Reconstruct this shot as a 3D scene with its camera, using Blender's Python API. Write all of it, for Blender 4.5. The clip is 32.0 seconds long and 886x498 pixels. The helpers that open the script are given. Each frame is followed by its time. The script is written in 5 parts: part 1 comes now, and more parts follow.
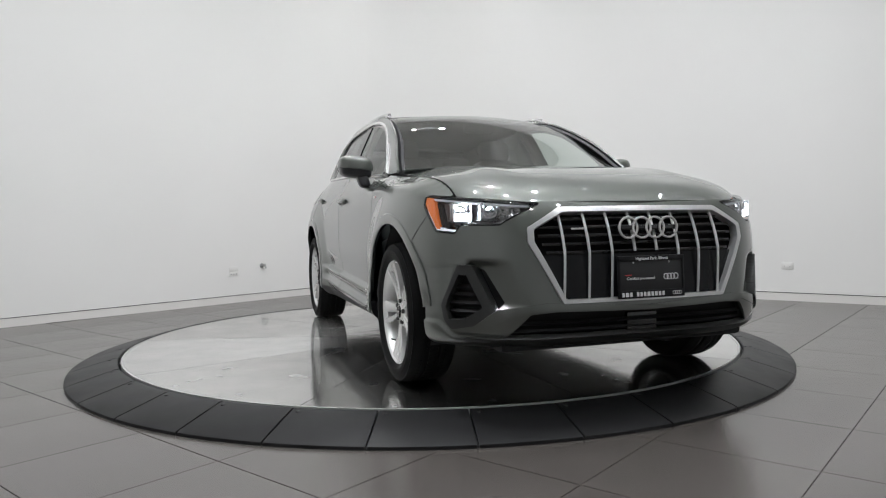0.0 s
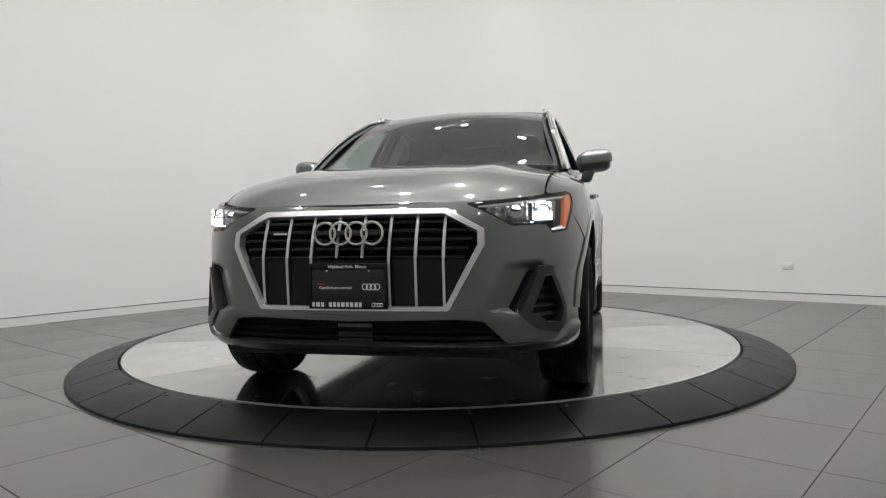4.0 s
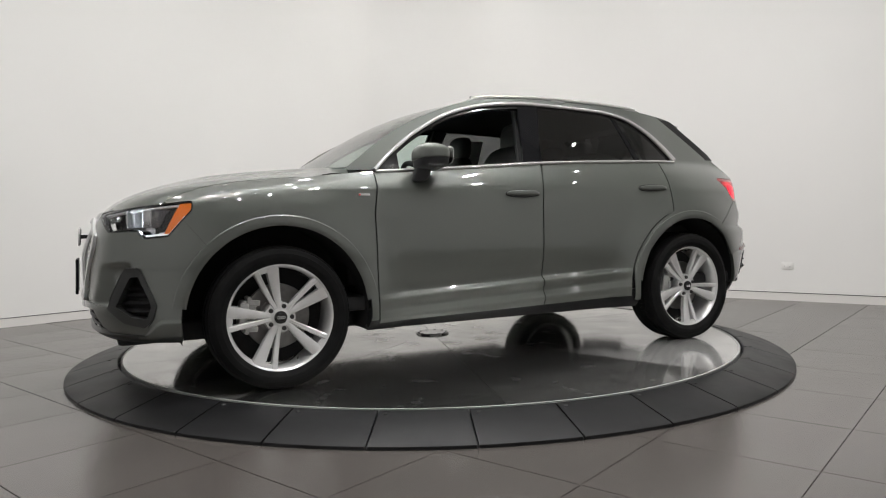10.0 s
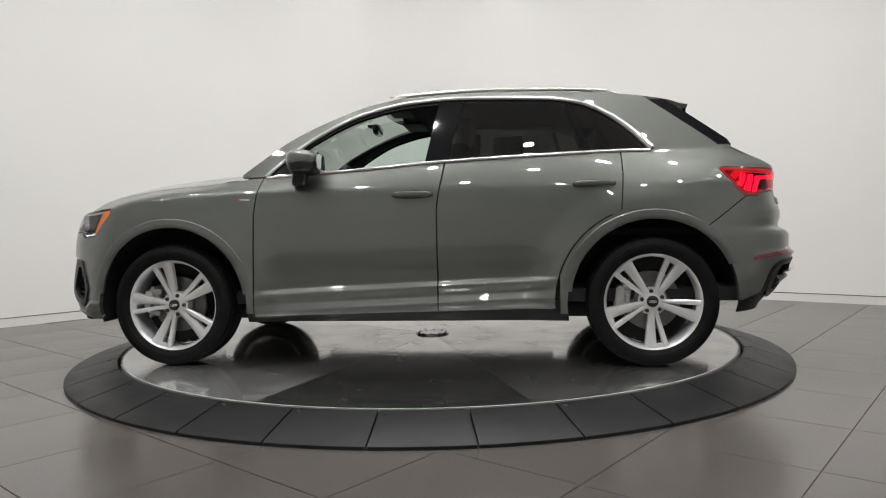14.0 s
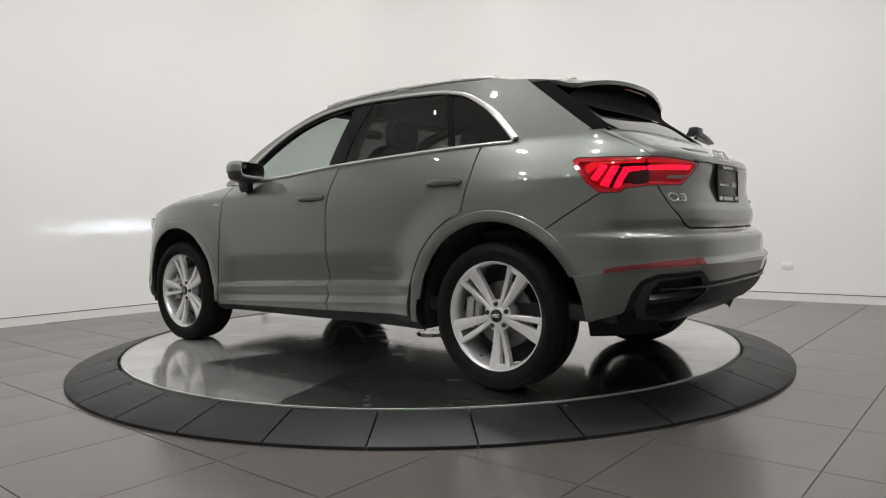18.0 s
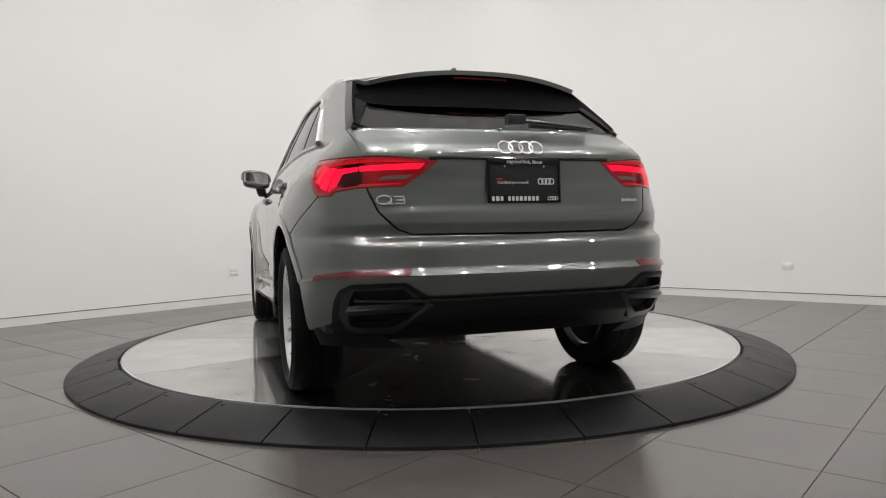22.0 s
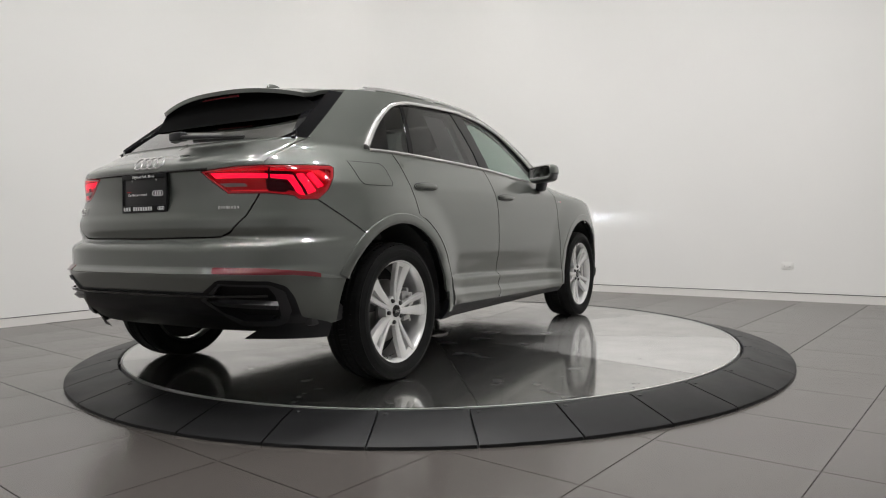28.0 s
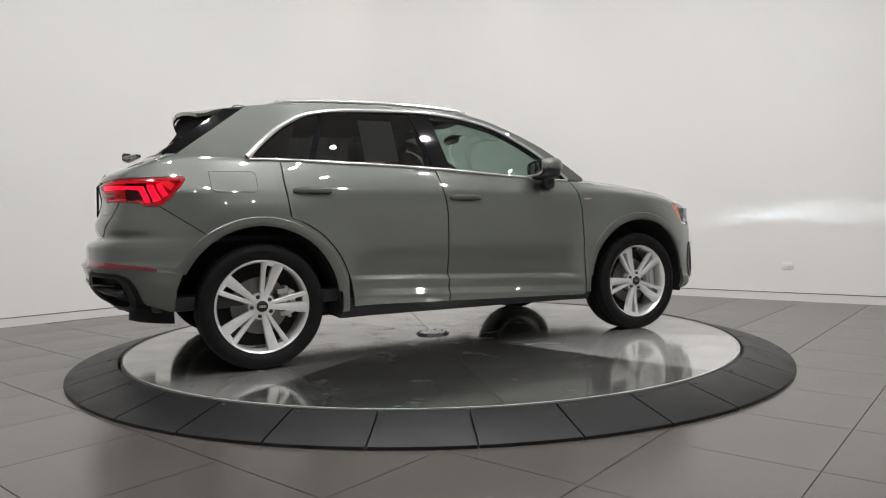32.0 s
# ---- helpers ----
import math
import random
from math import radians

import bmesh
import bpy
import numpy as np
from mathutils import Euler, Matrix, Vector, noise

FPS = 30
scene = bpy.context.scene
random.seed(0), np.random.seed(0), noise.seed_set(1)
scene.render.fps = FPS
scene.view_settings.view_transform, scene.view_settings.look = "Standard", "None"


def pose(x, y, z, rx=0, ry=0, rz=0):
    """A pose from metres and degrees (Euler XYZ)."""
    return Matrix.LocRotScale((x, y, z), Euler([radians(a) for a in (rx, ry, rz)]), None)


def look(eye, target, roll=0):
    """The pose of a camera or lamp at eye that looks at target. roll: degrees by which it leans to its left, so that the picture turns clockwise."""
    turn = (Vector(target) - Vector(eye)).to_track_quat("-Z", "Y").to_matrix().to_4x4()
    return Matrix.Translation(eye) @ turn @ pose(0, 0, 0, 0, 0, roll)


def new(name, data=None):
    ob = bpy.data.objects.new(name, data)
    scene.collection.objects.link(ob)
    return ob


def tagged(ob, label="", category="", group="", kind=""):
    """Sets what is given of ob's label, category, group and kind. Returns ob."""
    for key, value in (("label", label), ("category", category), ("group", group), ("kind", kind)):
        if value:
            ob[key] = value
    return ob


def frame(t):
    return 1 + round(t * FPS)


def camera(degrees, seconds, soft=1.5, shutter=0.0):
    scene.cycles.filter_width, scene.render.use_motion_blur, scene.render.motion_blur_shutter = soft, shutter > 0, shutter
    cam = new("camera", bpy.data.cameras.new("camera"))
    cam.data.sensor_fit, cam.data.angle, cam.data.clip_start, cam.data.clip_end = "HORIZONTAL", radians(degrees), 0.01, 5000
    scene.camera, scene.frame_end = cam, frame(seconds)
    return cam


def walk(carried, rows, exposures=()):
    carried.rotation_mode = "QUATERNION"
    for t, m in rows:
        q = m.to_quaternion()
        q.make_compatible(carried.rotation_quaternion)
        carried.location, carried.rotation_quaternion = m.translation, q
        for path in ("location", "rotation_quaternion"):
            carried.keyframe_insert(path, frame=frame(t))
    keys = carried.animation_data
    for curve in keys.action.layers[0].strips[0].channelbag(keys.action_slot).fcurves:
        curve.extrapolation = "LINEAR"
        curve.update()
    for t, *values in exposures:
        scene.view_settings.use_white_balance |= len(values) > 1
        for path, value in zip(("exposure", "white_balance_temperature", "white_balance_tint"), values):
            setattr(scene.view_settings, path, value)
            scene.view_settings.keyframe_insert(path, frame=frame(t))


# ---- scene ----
# One still camera on a low stand before a car turntable.
EYE = Vector((0.0, -4.931, 0.781))
YAW, PITCH, ROLL = radians(1.01), radians(-2.05), -1.10
cam = camera(65.4, 32.0, soft=1.1, shutter=0.0)
AIM = EYE + Vector((math.sin(YAW) * math.cos(PITCH), math.cos(YAW) * math.cos(PITCH), math.sin(PITCH)))
VIEW = look(EYE, AIM, ROLL)
walk(cam, [(0.0, VIEW), (32.0, VIEW)], exposures=[(0.0, -0.08, 6170, 9), (1.4, -0.09, 6100, 9), (1.9, -0.16, 6450, 10), (3.5, -0.16, 6500, 10), (6.0, -0.06, 6500, 10), (20.0, -0.06, 6500, 10), (25.0, -0.11, 6500, 10), (32.0, -0.12, 6500, 10)])

# The turntable's turn: steady, 8.2 degrees a second.
TURN0, TURN = -72.23, -8.1966
FLOOR_Z = -0.08
CAR_OFF = (0.014, 0.258)

# ---- light ----
world = bpy.data.worlds.new("world")
world.use_nodes = True
world.node_tree.nodes["Background"].inputs[0].default_value = (0.8, 0.85, 0.9, 1)
world.node_tree.nodes["Background"].inputs[1].default_value = 0.02
scene.world = world

CORNER = Vector((-0.17, 5.30, 0))
DIR_L = Vector((-0.686, -0.727, 0)).normalized()
DIR_R = Vector((0.774, -0.633, 0)).normalized()
ROOM_H = 4.75
CEIL_Z = FLOOR_Z + ROOM_H
LAMPS = []


def downlight(at, watts, size=0.13, color=(0.985, 0.972, 0.968), target=None, spread=150):
    data = bpy.data.lights.new("downlight_lamp", "AREA")
    data.shape, data.size, data.energy, data.color = "DISK", size, watts, color
    data.spread = radians(spread)
    ob = new("downlight_lamp", data)
    ob.matrix_world = look(at, target or (at[0], at[1], 0))
    LAMPS.append(at)


# Recessed spots in one square grid that runs parallel to the walls; the first row on each side is turned to its wall.
GRID0, GRID = 2.05, 1.52
for i in range(1, 5):
    for j in range(1, 5):
        q = CORNER + DIR_L * (GRID0 + GRID * i) + DIR_R * (GRID0 + GRID * j)
        downlight((q.x, q.y, CEIL_Z - 0.05), (36, 34, 30, 22, 16, 11, 9)[i + j - 2])
for k in range(6):
    for way, other in ((DIR_L, DIR_R), (DIR_R, DIR_L)):
        along = GRID0 + GRID * k - (0.0 if k else 0.35)
        q = CORNER + way * along + other * GRID0
        aim = CORNER + way * (along - 0.2) + Vector((0, 0, 1.3))
        downlight((q.x, q.y, CEIL_Z - 0.05), (17, 19, 14.5, 11, 7.8, 6)[k], target=(aim.x, aim.y, aim.z))


# ---- materials ----
def mat(name, color, rough=0.5, metal=0.0, vary=0.0, scale=8.0, bump=0.0, bump_scale=60.0, coat=0.0, coat_rough=0.03,
        spec=0.5, emit=None, strength=0.0, rough_vary=0.0, rand=0.0):
    m = bpy.data.materials.new(name)
    m.use_nodes = True
    nt = m.node_tree
    b = nt.nodes["Principled BSDF"]
    b.inputs["Base Color"].default_value = (*color, 1)
    b.inputs["Roughness"].default_value = rough
    b.inputs["Metallic"].default_value = metal
    b.inputs["Specular IOR Level"].default_value = spec
    b.inputs["Coat Weight"].default_value = coat
    b.inputs["Coat Roughness"].default_value = coat_rough
    if emit:
        b.inputs["Emission Color"].default_value = (*emit, 1)
        b.inputs["Emission Strength"].default_value = strength
    if vary or bump or rough_vary or rand:
        tc = nt.nodes.new("ShaderNodeTexCoord")
        n1 = nt.nodes.new("ShaderNodeTexNoise")
        n1.inputs["Scale"].default_value = scale
        n1.inputs["Detail"].default_value = 6
        nt.links.new(tc.outputs["Object"], n1.inputs["Vector"])
        if vary or rand:
            mul = nt.nodes.new("ShaderNodeMapRange")
            mul.inputs["From Min"].default_value, mul.inputs["From Max"].default_value = 0.25, 0.75
            mul.inputs["To Min"].default_value, mul.inputs["To Max"].default_value = 1 - vary, 1 + vary
            nt.links.new(n1.outputs["Fac"], mul.inputs["Value"])
            last = mul.outputs["Result"]
            if rand:
                oi = nt.nodes.new("ShaderNodeObjectInfo")
                r2 = nt.nodes.new("ShaderNodeMapRange")
                r2.inputs["To Min"].default_value, r2.inputs["To Max"].default_value = 1 - rand, 1 + rand
                nt.links.new(oi.outputs["Random"], r2.inputs["Value"])
                mm = nt.nodes.new("ShaderNodeMath")
                mm.operation = "MULTIPLY"
                nt.links.new(last, mm.inputs[0])
                nt.links.new(r2.outputs["Result"], mm.inputs[1])
                last = mm.outputs[0]
            mix = nt.nodes.new("ShaderNodeVectorMath")
            mix.operation = "SCALE"
            mix.inputs[0].default_value = color
            nt.links.new(last, mix.inputs["Scale"])
            nt.links.new(mix.outputs["Vector"], b.inputs["Base Color"])
        if rough_vary:
            mr = nt.nodes.new("ShaderNodeMapRange")
            mr.inputs["From Min"].default_value, mr.inputs["From Max"].default_value = 0.3, 0.7
            mr.inputs["To Min"].default_value, mr.inputs["To Max"].default_value = max(0, rough - rough_vary), rough + rough_vary
            n3 = nt.nodes.new("ShaderNodeTexNoise")
            n3.inputs["Scale"].default_value = scale * 0.45
            n3.inputs["Detail"].default_value = 8
            nt.links.new(tc.outputs["Object"], n3.inputs["Vector"])
            nt.links.new(n3.outputs["Fac"], mr.inputs["Value"])
            nt.links.new(mr.outputs["Result"], b.inputs["Roughness"])
        if bump:
            n2 = nt.nodes.new("ShaderNodeTexNoise")
            n2.inputs["Scale"].default_value = bump_scale
            n2.inputs["Detail"].default_value = 4
            nt.links.new(tc.outputs["Object"], n2.inputs["Vector"])
            bp = nt.nodes.new("ShaderNodeBump")
            bp.inputs["Strength"].default_value = bump
            bp.inputs["Distance"].default_value = 0.002
            nt.links.new(n2.outputs["Fac"], bp.inputs["Height"])
            nt.links.new(bp.outputs["Normal"], b.inputs["Normal"])
    return m


def glass_mat(name, tint, gloss=0.06, rough=0.0):
    """A thin pane: tinted see-through plus a mirror coat that grows at grazing angles."""
    m = bpy.data.materials.new(name)
    m.use_nodes = True
    nt = m.node_tree
    nt.nodes.remove(nt.nodes["Principled BSDF"])
    out = nt.nodes["Material Output"]
    tr = nt.nodes.new("ShaderNodeBsdfTransparent")
    tr.inputs["Color"].default_value = (*tint, 1)
    gl = nt.nodes.new("ShaderNodeBsdfGlossy")
    gl.inputs["Roughness"].default_value = rough
    lw = nt.nodes.new("ShaderNodeLayerWeight")
    fr = nt.nodes.new("ShaderNodeMath")
    fr.operation = "POWER"
    fr.inputs[1].default_value = 5.0
    nt.links.new(lw.outputs["Facing"], fr.inputs[0])
    mr = nt.nodes.new("ShaderNodeMapRange")
    mr.inputs["From Min"].default_value, mr.inputs["From Max"].default_value = 0.0, 1.0
    mr.inputs["To Min"].default_value, mr.inputs["To Max"].default_value = gloss, 1.0
    mx = nt.nodes.new("ShaderNodeMixShader")
    nt.links.new(fr.outputs[0], mr.inputs["Value"])
    nt.links.new(mr.outputs["Result"], mx.inputs[0])
    nt.links.new(tr.outputs[0], mx.inputs[1])
    nt.links.new(gl.outputs[0], mx.inputs[2])
    nt.links.new(mx.outputs[0], out.inputs["Surface"])
    return m


WALL = mat("white_wall_paint", (0.80, 0.79, 0.765), 0.62, vary=0.012, scale=0.9, bump=0.05, bump_scale=240)
# Unseen walls: grey level set by how light the car's flanks should be.
BACK = mat("unseen_wall_grey", (0.55, 0.55, 0.54), 0.7, vary=0.03, scale=1.2, bump=0.05, bump_scale=200)
CEIL = mat("grey_ceiling_paint", (0.70, 0.70, 0.68), 0.8, vary=0.05, scale=1.0)
BASEB = mat("baseboard_paint", (0.74, 0.72, 0.69), 0.35, vary=0.02, scale=3.0)
REVEAL = mat("shadow_gap_dark", (0.10, 0.10, 0.10), 0.8)
TILE = mat("grey_porcelain_tile", (0.078, 0.070, 0.064), 0.235, spec=0.95, vary=0.06, scale=2.6, bump=0.02, bump_scale=300, rough_vary=0.025, rand=0.035)
GROUT = mat("dark_tile_grout", (0.068, 0.060, 0.056), 0.6)
RUBBER = mat("black_ramp_rubber", (0.0105, 0.0105, 0.011), 0.40, spec=0.22, vary=0.22, scale=5.0, bump=0.12, bump_scale=320, rough_vary=0.10, rand=0.08)
RIMSTEEL = mat("edge_band_steel", (0.42, 0.42, 0.41), 0.55, 0.5)
BLACK = mat("black_void", (0.012, 0.012, 0.012), 0.75, spec=0.2)
SOFFIT = mat("spoiler_matt_black", (0.004, 0.004, 0.004), 0.9, spec=0.05)
SCREW = mat("dark_screw_steel", (0.035, 0.035, 0.035), 0.5, 0.5)


def brushed(name):
    """Brushed sheet: a clear lobe over a broad one that is stretched across the brushing of each plate."""
    m = mat(name, (0.60, 0.595, 0.58), 0.08, 1.0)
    nt = m.node_tree
    b = nt.nodes["Principled BSDF"]
    tc = nt.nodes.new("ShaderNodeTexCoord")
    mp = nt.nodes.new("ShaderNodeMapping")
    mp.inputs["Scale"].default_value = (1.2, 140.0, 1.0)
    n = nt.nodes.new("ShaderNodeTexNoise")
    n.inputs["Scale"].default_value, n.inputs["Detail"].default_value = 3.0, 5
    nt.links.new(tc.outputs["Object"], mp.inputs["Vector"])
    nt.links.new(mp.outputs["Vector"], n.inputs["Vector"])
    n2 = nt.nodes.new("ShaderNodeTexNoise")
    n2.inputs["Scale"].default_value, n2.inputs["Detail"].default_value = 3.5, 8
    nt.links.new(tc.outputs["Object"], n2.inputs["Vector"])
    add = nt.nodes.new("ShaderNodeMath")
    add.operation = "ADD"
    nt.links.new(n.outputs["Fac"], add.inputs[0])
    nt.links.new(n2.outputs["Fac"], add.inputs[1])
    mr = nt.nodes.new("ShaderNodeMapRange")
    mr.inputs["From Min"].default_value, mr.inputs["From Max"].default_value = 0.6, 1.4
    mr.inputs["To Min"].default_value, mr.inputs["To Max"].default_value = 0.055, 0.13
    nt.links.new(add.outputs[0], mr.inputs["Value"])
    nt.links.new(mr.outputs["Result"], b.inputs["Roughness"])
    oi = nt.nodes.new("ShaderNodeObjectInfo")
    r2 = nt.nodes.new("ShaderNodeMapRange")
    r2.inputs["To Min"].default_value, r2.inputs["To Max"].default_value = 0.91, 1.05
    nt.links.new(oi.outputs["Random"], r2.inputs["Value"])
    sc = nt.nodes.new("ShaderNodeVectorMath")
    sc.operation = "SCALE"
    sc.inputs[0].default_value = (0.60, 0.595, 0.58)
    nt.links.new(r2.outputs["Result"], sc.inputs["Scale"])
    nt.links.new(sc.outputs["Vector"], b.inputs["Base Color"])
    broad = nt.nodes.new("ShaderNodeBsdfPrincipled")
    broad.inputs["Metallic"].default_value = 1.0
    broad.inputs["Roughness"].default_value = 0.46
    broad.inputs["Anisotropic"].default_value = 0.75
    nt.links.new(sc.outputs["Vector"], broad.inputs["Base Color"])
    way = nt.nodes.new("ShaderNodeCombineXYZ")
    way.inputs[1].default_value = 1.0
    vt = nt.nodes.new("ShaderNodeVectorTransform")
    vt.vector_type, vt.convert_from, vt.convert_to = "VECTOR", "OBJECT", "WORLD"
    nt.links.new(way.outputs[0], vt.inputs[0])
    nt.links.new(vt.outputs[0], broad.inputs["Tangent"])
    bp = nt.nodes.new("ShaderNodeBump")
    bp.inputs["Strength"].default_value, bp.inputs["Distance"].default_value = 0.04, 0.001
    nt.links.new(n.outputs["Fac"], bp.inputs["Height"])
    nt.links.new(bp.outputs["Normal"], b.inputs["Normal"])
    mx = nt.nodes.new("ShaderNodeMixShader")
    wear = nt.nodes.new("ShaderNodeMapRange")
    wear.inputs["From Min"].default_value, wear.inputs["From Max"].default_value = 0.3, 0.7
    wear.inputs["To Min"].default_value, wear.inputs["To Max"].default_value = 0.18, 0.30
    nt.links.new(n2.outputs["Fac"], wear.inputs["Value"])
    nt.links.new(wear.outputs["Result"], mx.inputs[0])
    nt.links.new(b.outputs[0], mx.inputs[1])
    nt.links.new(broad.outputs[0], mx.inputs[2])
    nt.links.new(mx.outputs[0], nt.nodes["Material Output"].inputs["Surface"])
    return m


PLATE_STEEL = brushed("brushed_turntable_steel")
PAINT = mat("grey_green_metallic_paint", (0.087, 0.096, 0.085), 0.38, 0.35, vary=0.03, scale=900, coat=1.0, coat_rough=0.012)
PAINT.node_tree.nodes["Principled BSDF"].inputs["Coat IOR"].default_value = 2.0
TRIM_GREY = mat("satin_grey_trim", (0.034, 0.035, 0.034), 0.34, 0.2)
PLASTIC = mat("black_plastic", (0.0075, 0.0075, 0.0085), 0.45, spec=0.24, bump=0.12, bump_scale=500)
PILLAR = mat("black_pillar_film", (0.008, 0.008, 0.009), 0.06, spec=0.22)
GLOSSBLACK = mat("gloss_black_trim", (0.008, 0.008, 0.009), 0.1, coat=0.6)
LINER = mat("wheel_arch_felt", (0.020, 0.020, 0.021), 0.95)

CHROME = mat("polished_window_trim", (0.82, 0.81, 0.80), 0.20, 0.7)
SILVER = mat("matt_aluminium_trim", (0.74, 0.74, 0.74), 0.34, 0.80, vary=0.02, scale=30)
TYRE = mat("tyre_rubber", (0.009, 0.009, 0.009), 0.65, spec=0.10, vary=0.25, scale=12, bump=0.2, bump_scale=220)
ALLOY = mat("silver_alloy_paint", (0.80, 0.80, 0.79), 0.27, 0.55, vary=0.03, scale=25, coat=0.6)
DISC = mat("brake_disc_steel", (0.20, 0.195, 0.19), 0.42, 1.0, vary=0.15, scale=30)
SATIN = mat("satin_black_trim", (0.020, 0.020, 0.022), 0.30)
CALIPER = mat("brake_caliper_iron", (0.42, 0.42, 0.41), 0.4, 0.6, vary=0.15, scale=40)
DARKIN = mat("charcoal_cabin_trim", (0.022, 0.022, 0.023), 0.65, vary=0.15, scale=20, bump=0.1, bump_scale=300)
SEAT = mat("dark_seat_leather", (0.035, 0.034, 0.034), 0.5, vary=0.1, scale=14, bump=0.15, bump_scale=120)
HEADLINER = mat("black_headliner_cloth", (0.018, 0.018, 0.018), 0.9)
GLASS_F = glass_mat("windscreen_glass", (0.66, 0.76, 0.71), 0.36)
GLASS_D = glass_mat("door_glass", (0.62, 0.74, 0.69), 0.06)
GLASS_T = glass_mat("privacy_glass", (0.13, 0.135, 0.135), 0.10)
GLASS_R = glass_mat("rear_privacy_glass", (0.12, 0.125, 0.125), 0.42)
LENS = glass_mat("clear_lamp_lens", (0.93, 0.94, 0.95), 0.06)
LAMP_BODY = mat("lamp_bezel_grey", (0.62, 0.62, 0.63), 0.22, 0.75)
LAMP_DARK = mat("lamp_well_dark", (0.11, 0.11, 0.115), 0.35, 0.3)
# Silver strip coloured white so that its bright reflection is painted in.
LAMP_STRIP = mat("silver_strip_sheen", (0.72, 0.73, 0.75), 0.35, coat=0.5)
LAMP_GREY = mat("smoked_lamp_window", (0.16, 0.12, 0.12), 0.3)
AMBER = mat("amber_reflector", (0.75, 0.17, 0.02), 0.2, coat=0.8, emit=(1.0, 0.25, 0.03), strength=0.12)
BEAM = mat("headlamp_source", (1, 1, 1), 0.3, emit=(0.82, 0.92, 1.0), strength=90000.0)
# Lights the cells and the plates added to stand in for glare.
LEDH = mat("headlamp_cell_glare", (1, 1, 1), 0.3, emit=(0.86, 0.94, 1.0), strength=50.0)
LEDW = mat("headlamp_glow", (1, 1, 1), 0.3, emit=(0.90, 0.95, 1.0), strength=0.7)
RED_LENS = mat("red_lamp_lens", (0.26, 0.006, 0.012), 0.12, coat=1.0, emit=(1, 0.02, 0.04), strength=0.07)
RED_DIM = mat("dim_red_light_bar", (0.4, 0.01, 0.02), 0.3, emit=(1.0, 0.02, 0.05), strength=0.35)
RED_DARK = mat("dark_red_lamp_lens", (0.20, 0.008, 0.012), 0.12, coat=1.0, emit=(1, 0.02, 0.03), strength=0.08)
RED_LED = mat("red_light_bar", (0.6, 0.02, 0.03), 0.3, emit=(1.0, 0.01, 0.10), strength=1.5)
RED_REFL = mat("red_bumper_reflector", (0.12, 0.009, 0.014), 0.2, coat=0.5)
RED_GLASS = glass_mat("red_lamp_cover", (0.95, 0.26, 0.34), 0.035)
PLATE_BLACK = mat("dealer_plate_black", (0.012, 0.012, 0.013), 0.35)
PRINT = mat("white_print", (0.75, 0.75, 0.75), 0.5)
PRINT_RED = mat("red_print", (0.45, 0.03, 0.03), 0.5)
PAPER = mat("white_paper", (0.72, 0.72, 0.70), 0.8)
MIRROR = mat("mirror_silver", (0.9, 0.9, 0.9), 0.01, 1.0)
SWITCH = mat("white_socket_plastic", (0.78, 0.77, 0.74), 0.35)
SWITCH_GREY = mat("grey_socket_plastic", (0.35, 0.34, 0.33), 0.5)


# ---- mesh helpers ----
def part(name, bm, material, parent=None, label="", smooth=True):
    me = bpy.data.meshes.new(name)
    bmesh.ops.recalc_face_normals(bm, faces=bm.faces) if not bm.faces.layers.int.get("keep") else None
    if smooth:
        for f in bm.faces:
            f.smooth = True
        for e in bm.edges:
            if len(e.link_faces) == 2 and e.calc_face_angle(0) > 0.6:
                e.smooth = False
    bm.to_mesh(me)
    bm.free()
    me.materials.append(material)
    ob = new(name, me)
    if parent:
        ob.parent = parent
    if label:
        tagged(ob, label)
    return ob


def box(bm, x0, x1, y0, y1, z0, z1, bevel=0.0, m=None):
    r = bmesh.ops.create_cube(bm, size=1.0, matrix=Matrix.Translation(((x0 + x1) / 2, (y0 + y1) / 2, (z0 + z1) / 2)) @ Matrix.Diagonal((x1 - x0, y1 - y0, z1 - z0, 1)))
    vs = r["verts"]
    if bevel:
        es = {e for v in vs for e in v.link_edges}
        r = bmesh.ops.bevel(bm, geom=list(es), offset=bevel, segments=2, affect="EDGES", profile=0.5)
        vs = list({v for f in r["faces"] for v in f.verts} | {v for v in vs if v.is_valid})
    if m is not None:
        bmesh.ops.transform(bm, matrix=m, verts=vs)
    return bm


def boxed(x0, x1, y0, y1, z0, z1, bevel=0.0, m=None):
    return box(bmesh.new(), x0, x1, y0, y1, z0, z1, bevel, m)


def prism(pts, z0, z1, bevel=0.0):
    """An upright prism over a plan outline."""
    bm = bmesh.new()
    low = [bm.verts.new((x, y, z0)) for x, y in pts]
    top = [bm.verts.new((x, y, z1)) for x, y in pts]
    bm.faces.new(low[::-1])
    bm.faces.new(top)
    n = len(pts)
    for i in range(n):
        bm.faces.new((low[i], low[(i + 1) % n], top[(i + 1) % n], top[i]))
    if bevel:
        bmesh.ops.bevel(bm, geom=[e for e in bm.edges if all(v in top for v in e.verts)], offset=bevel, segments=2, affect="EDGES")
    return bm


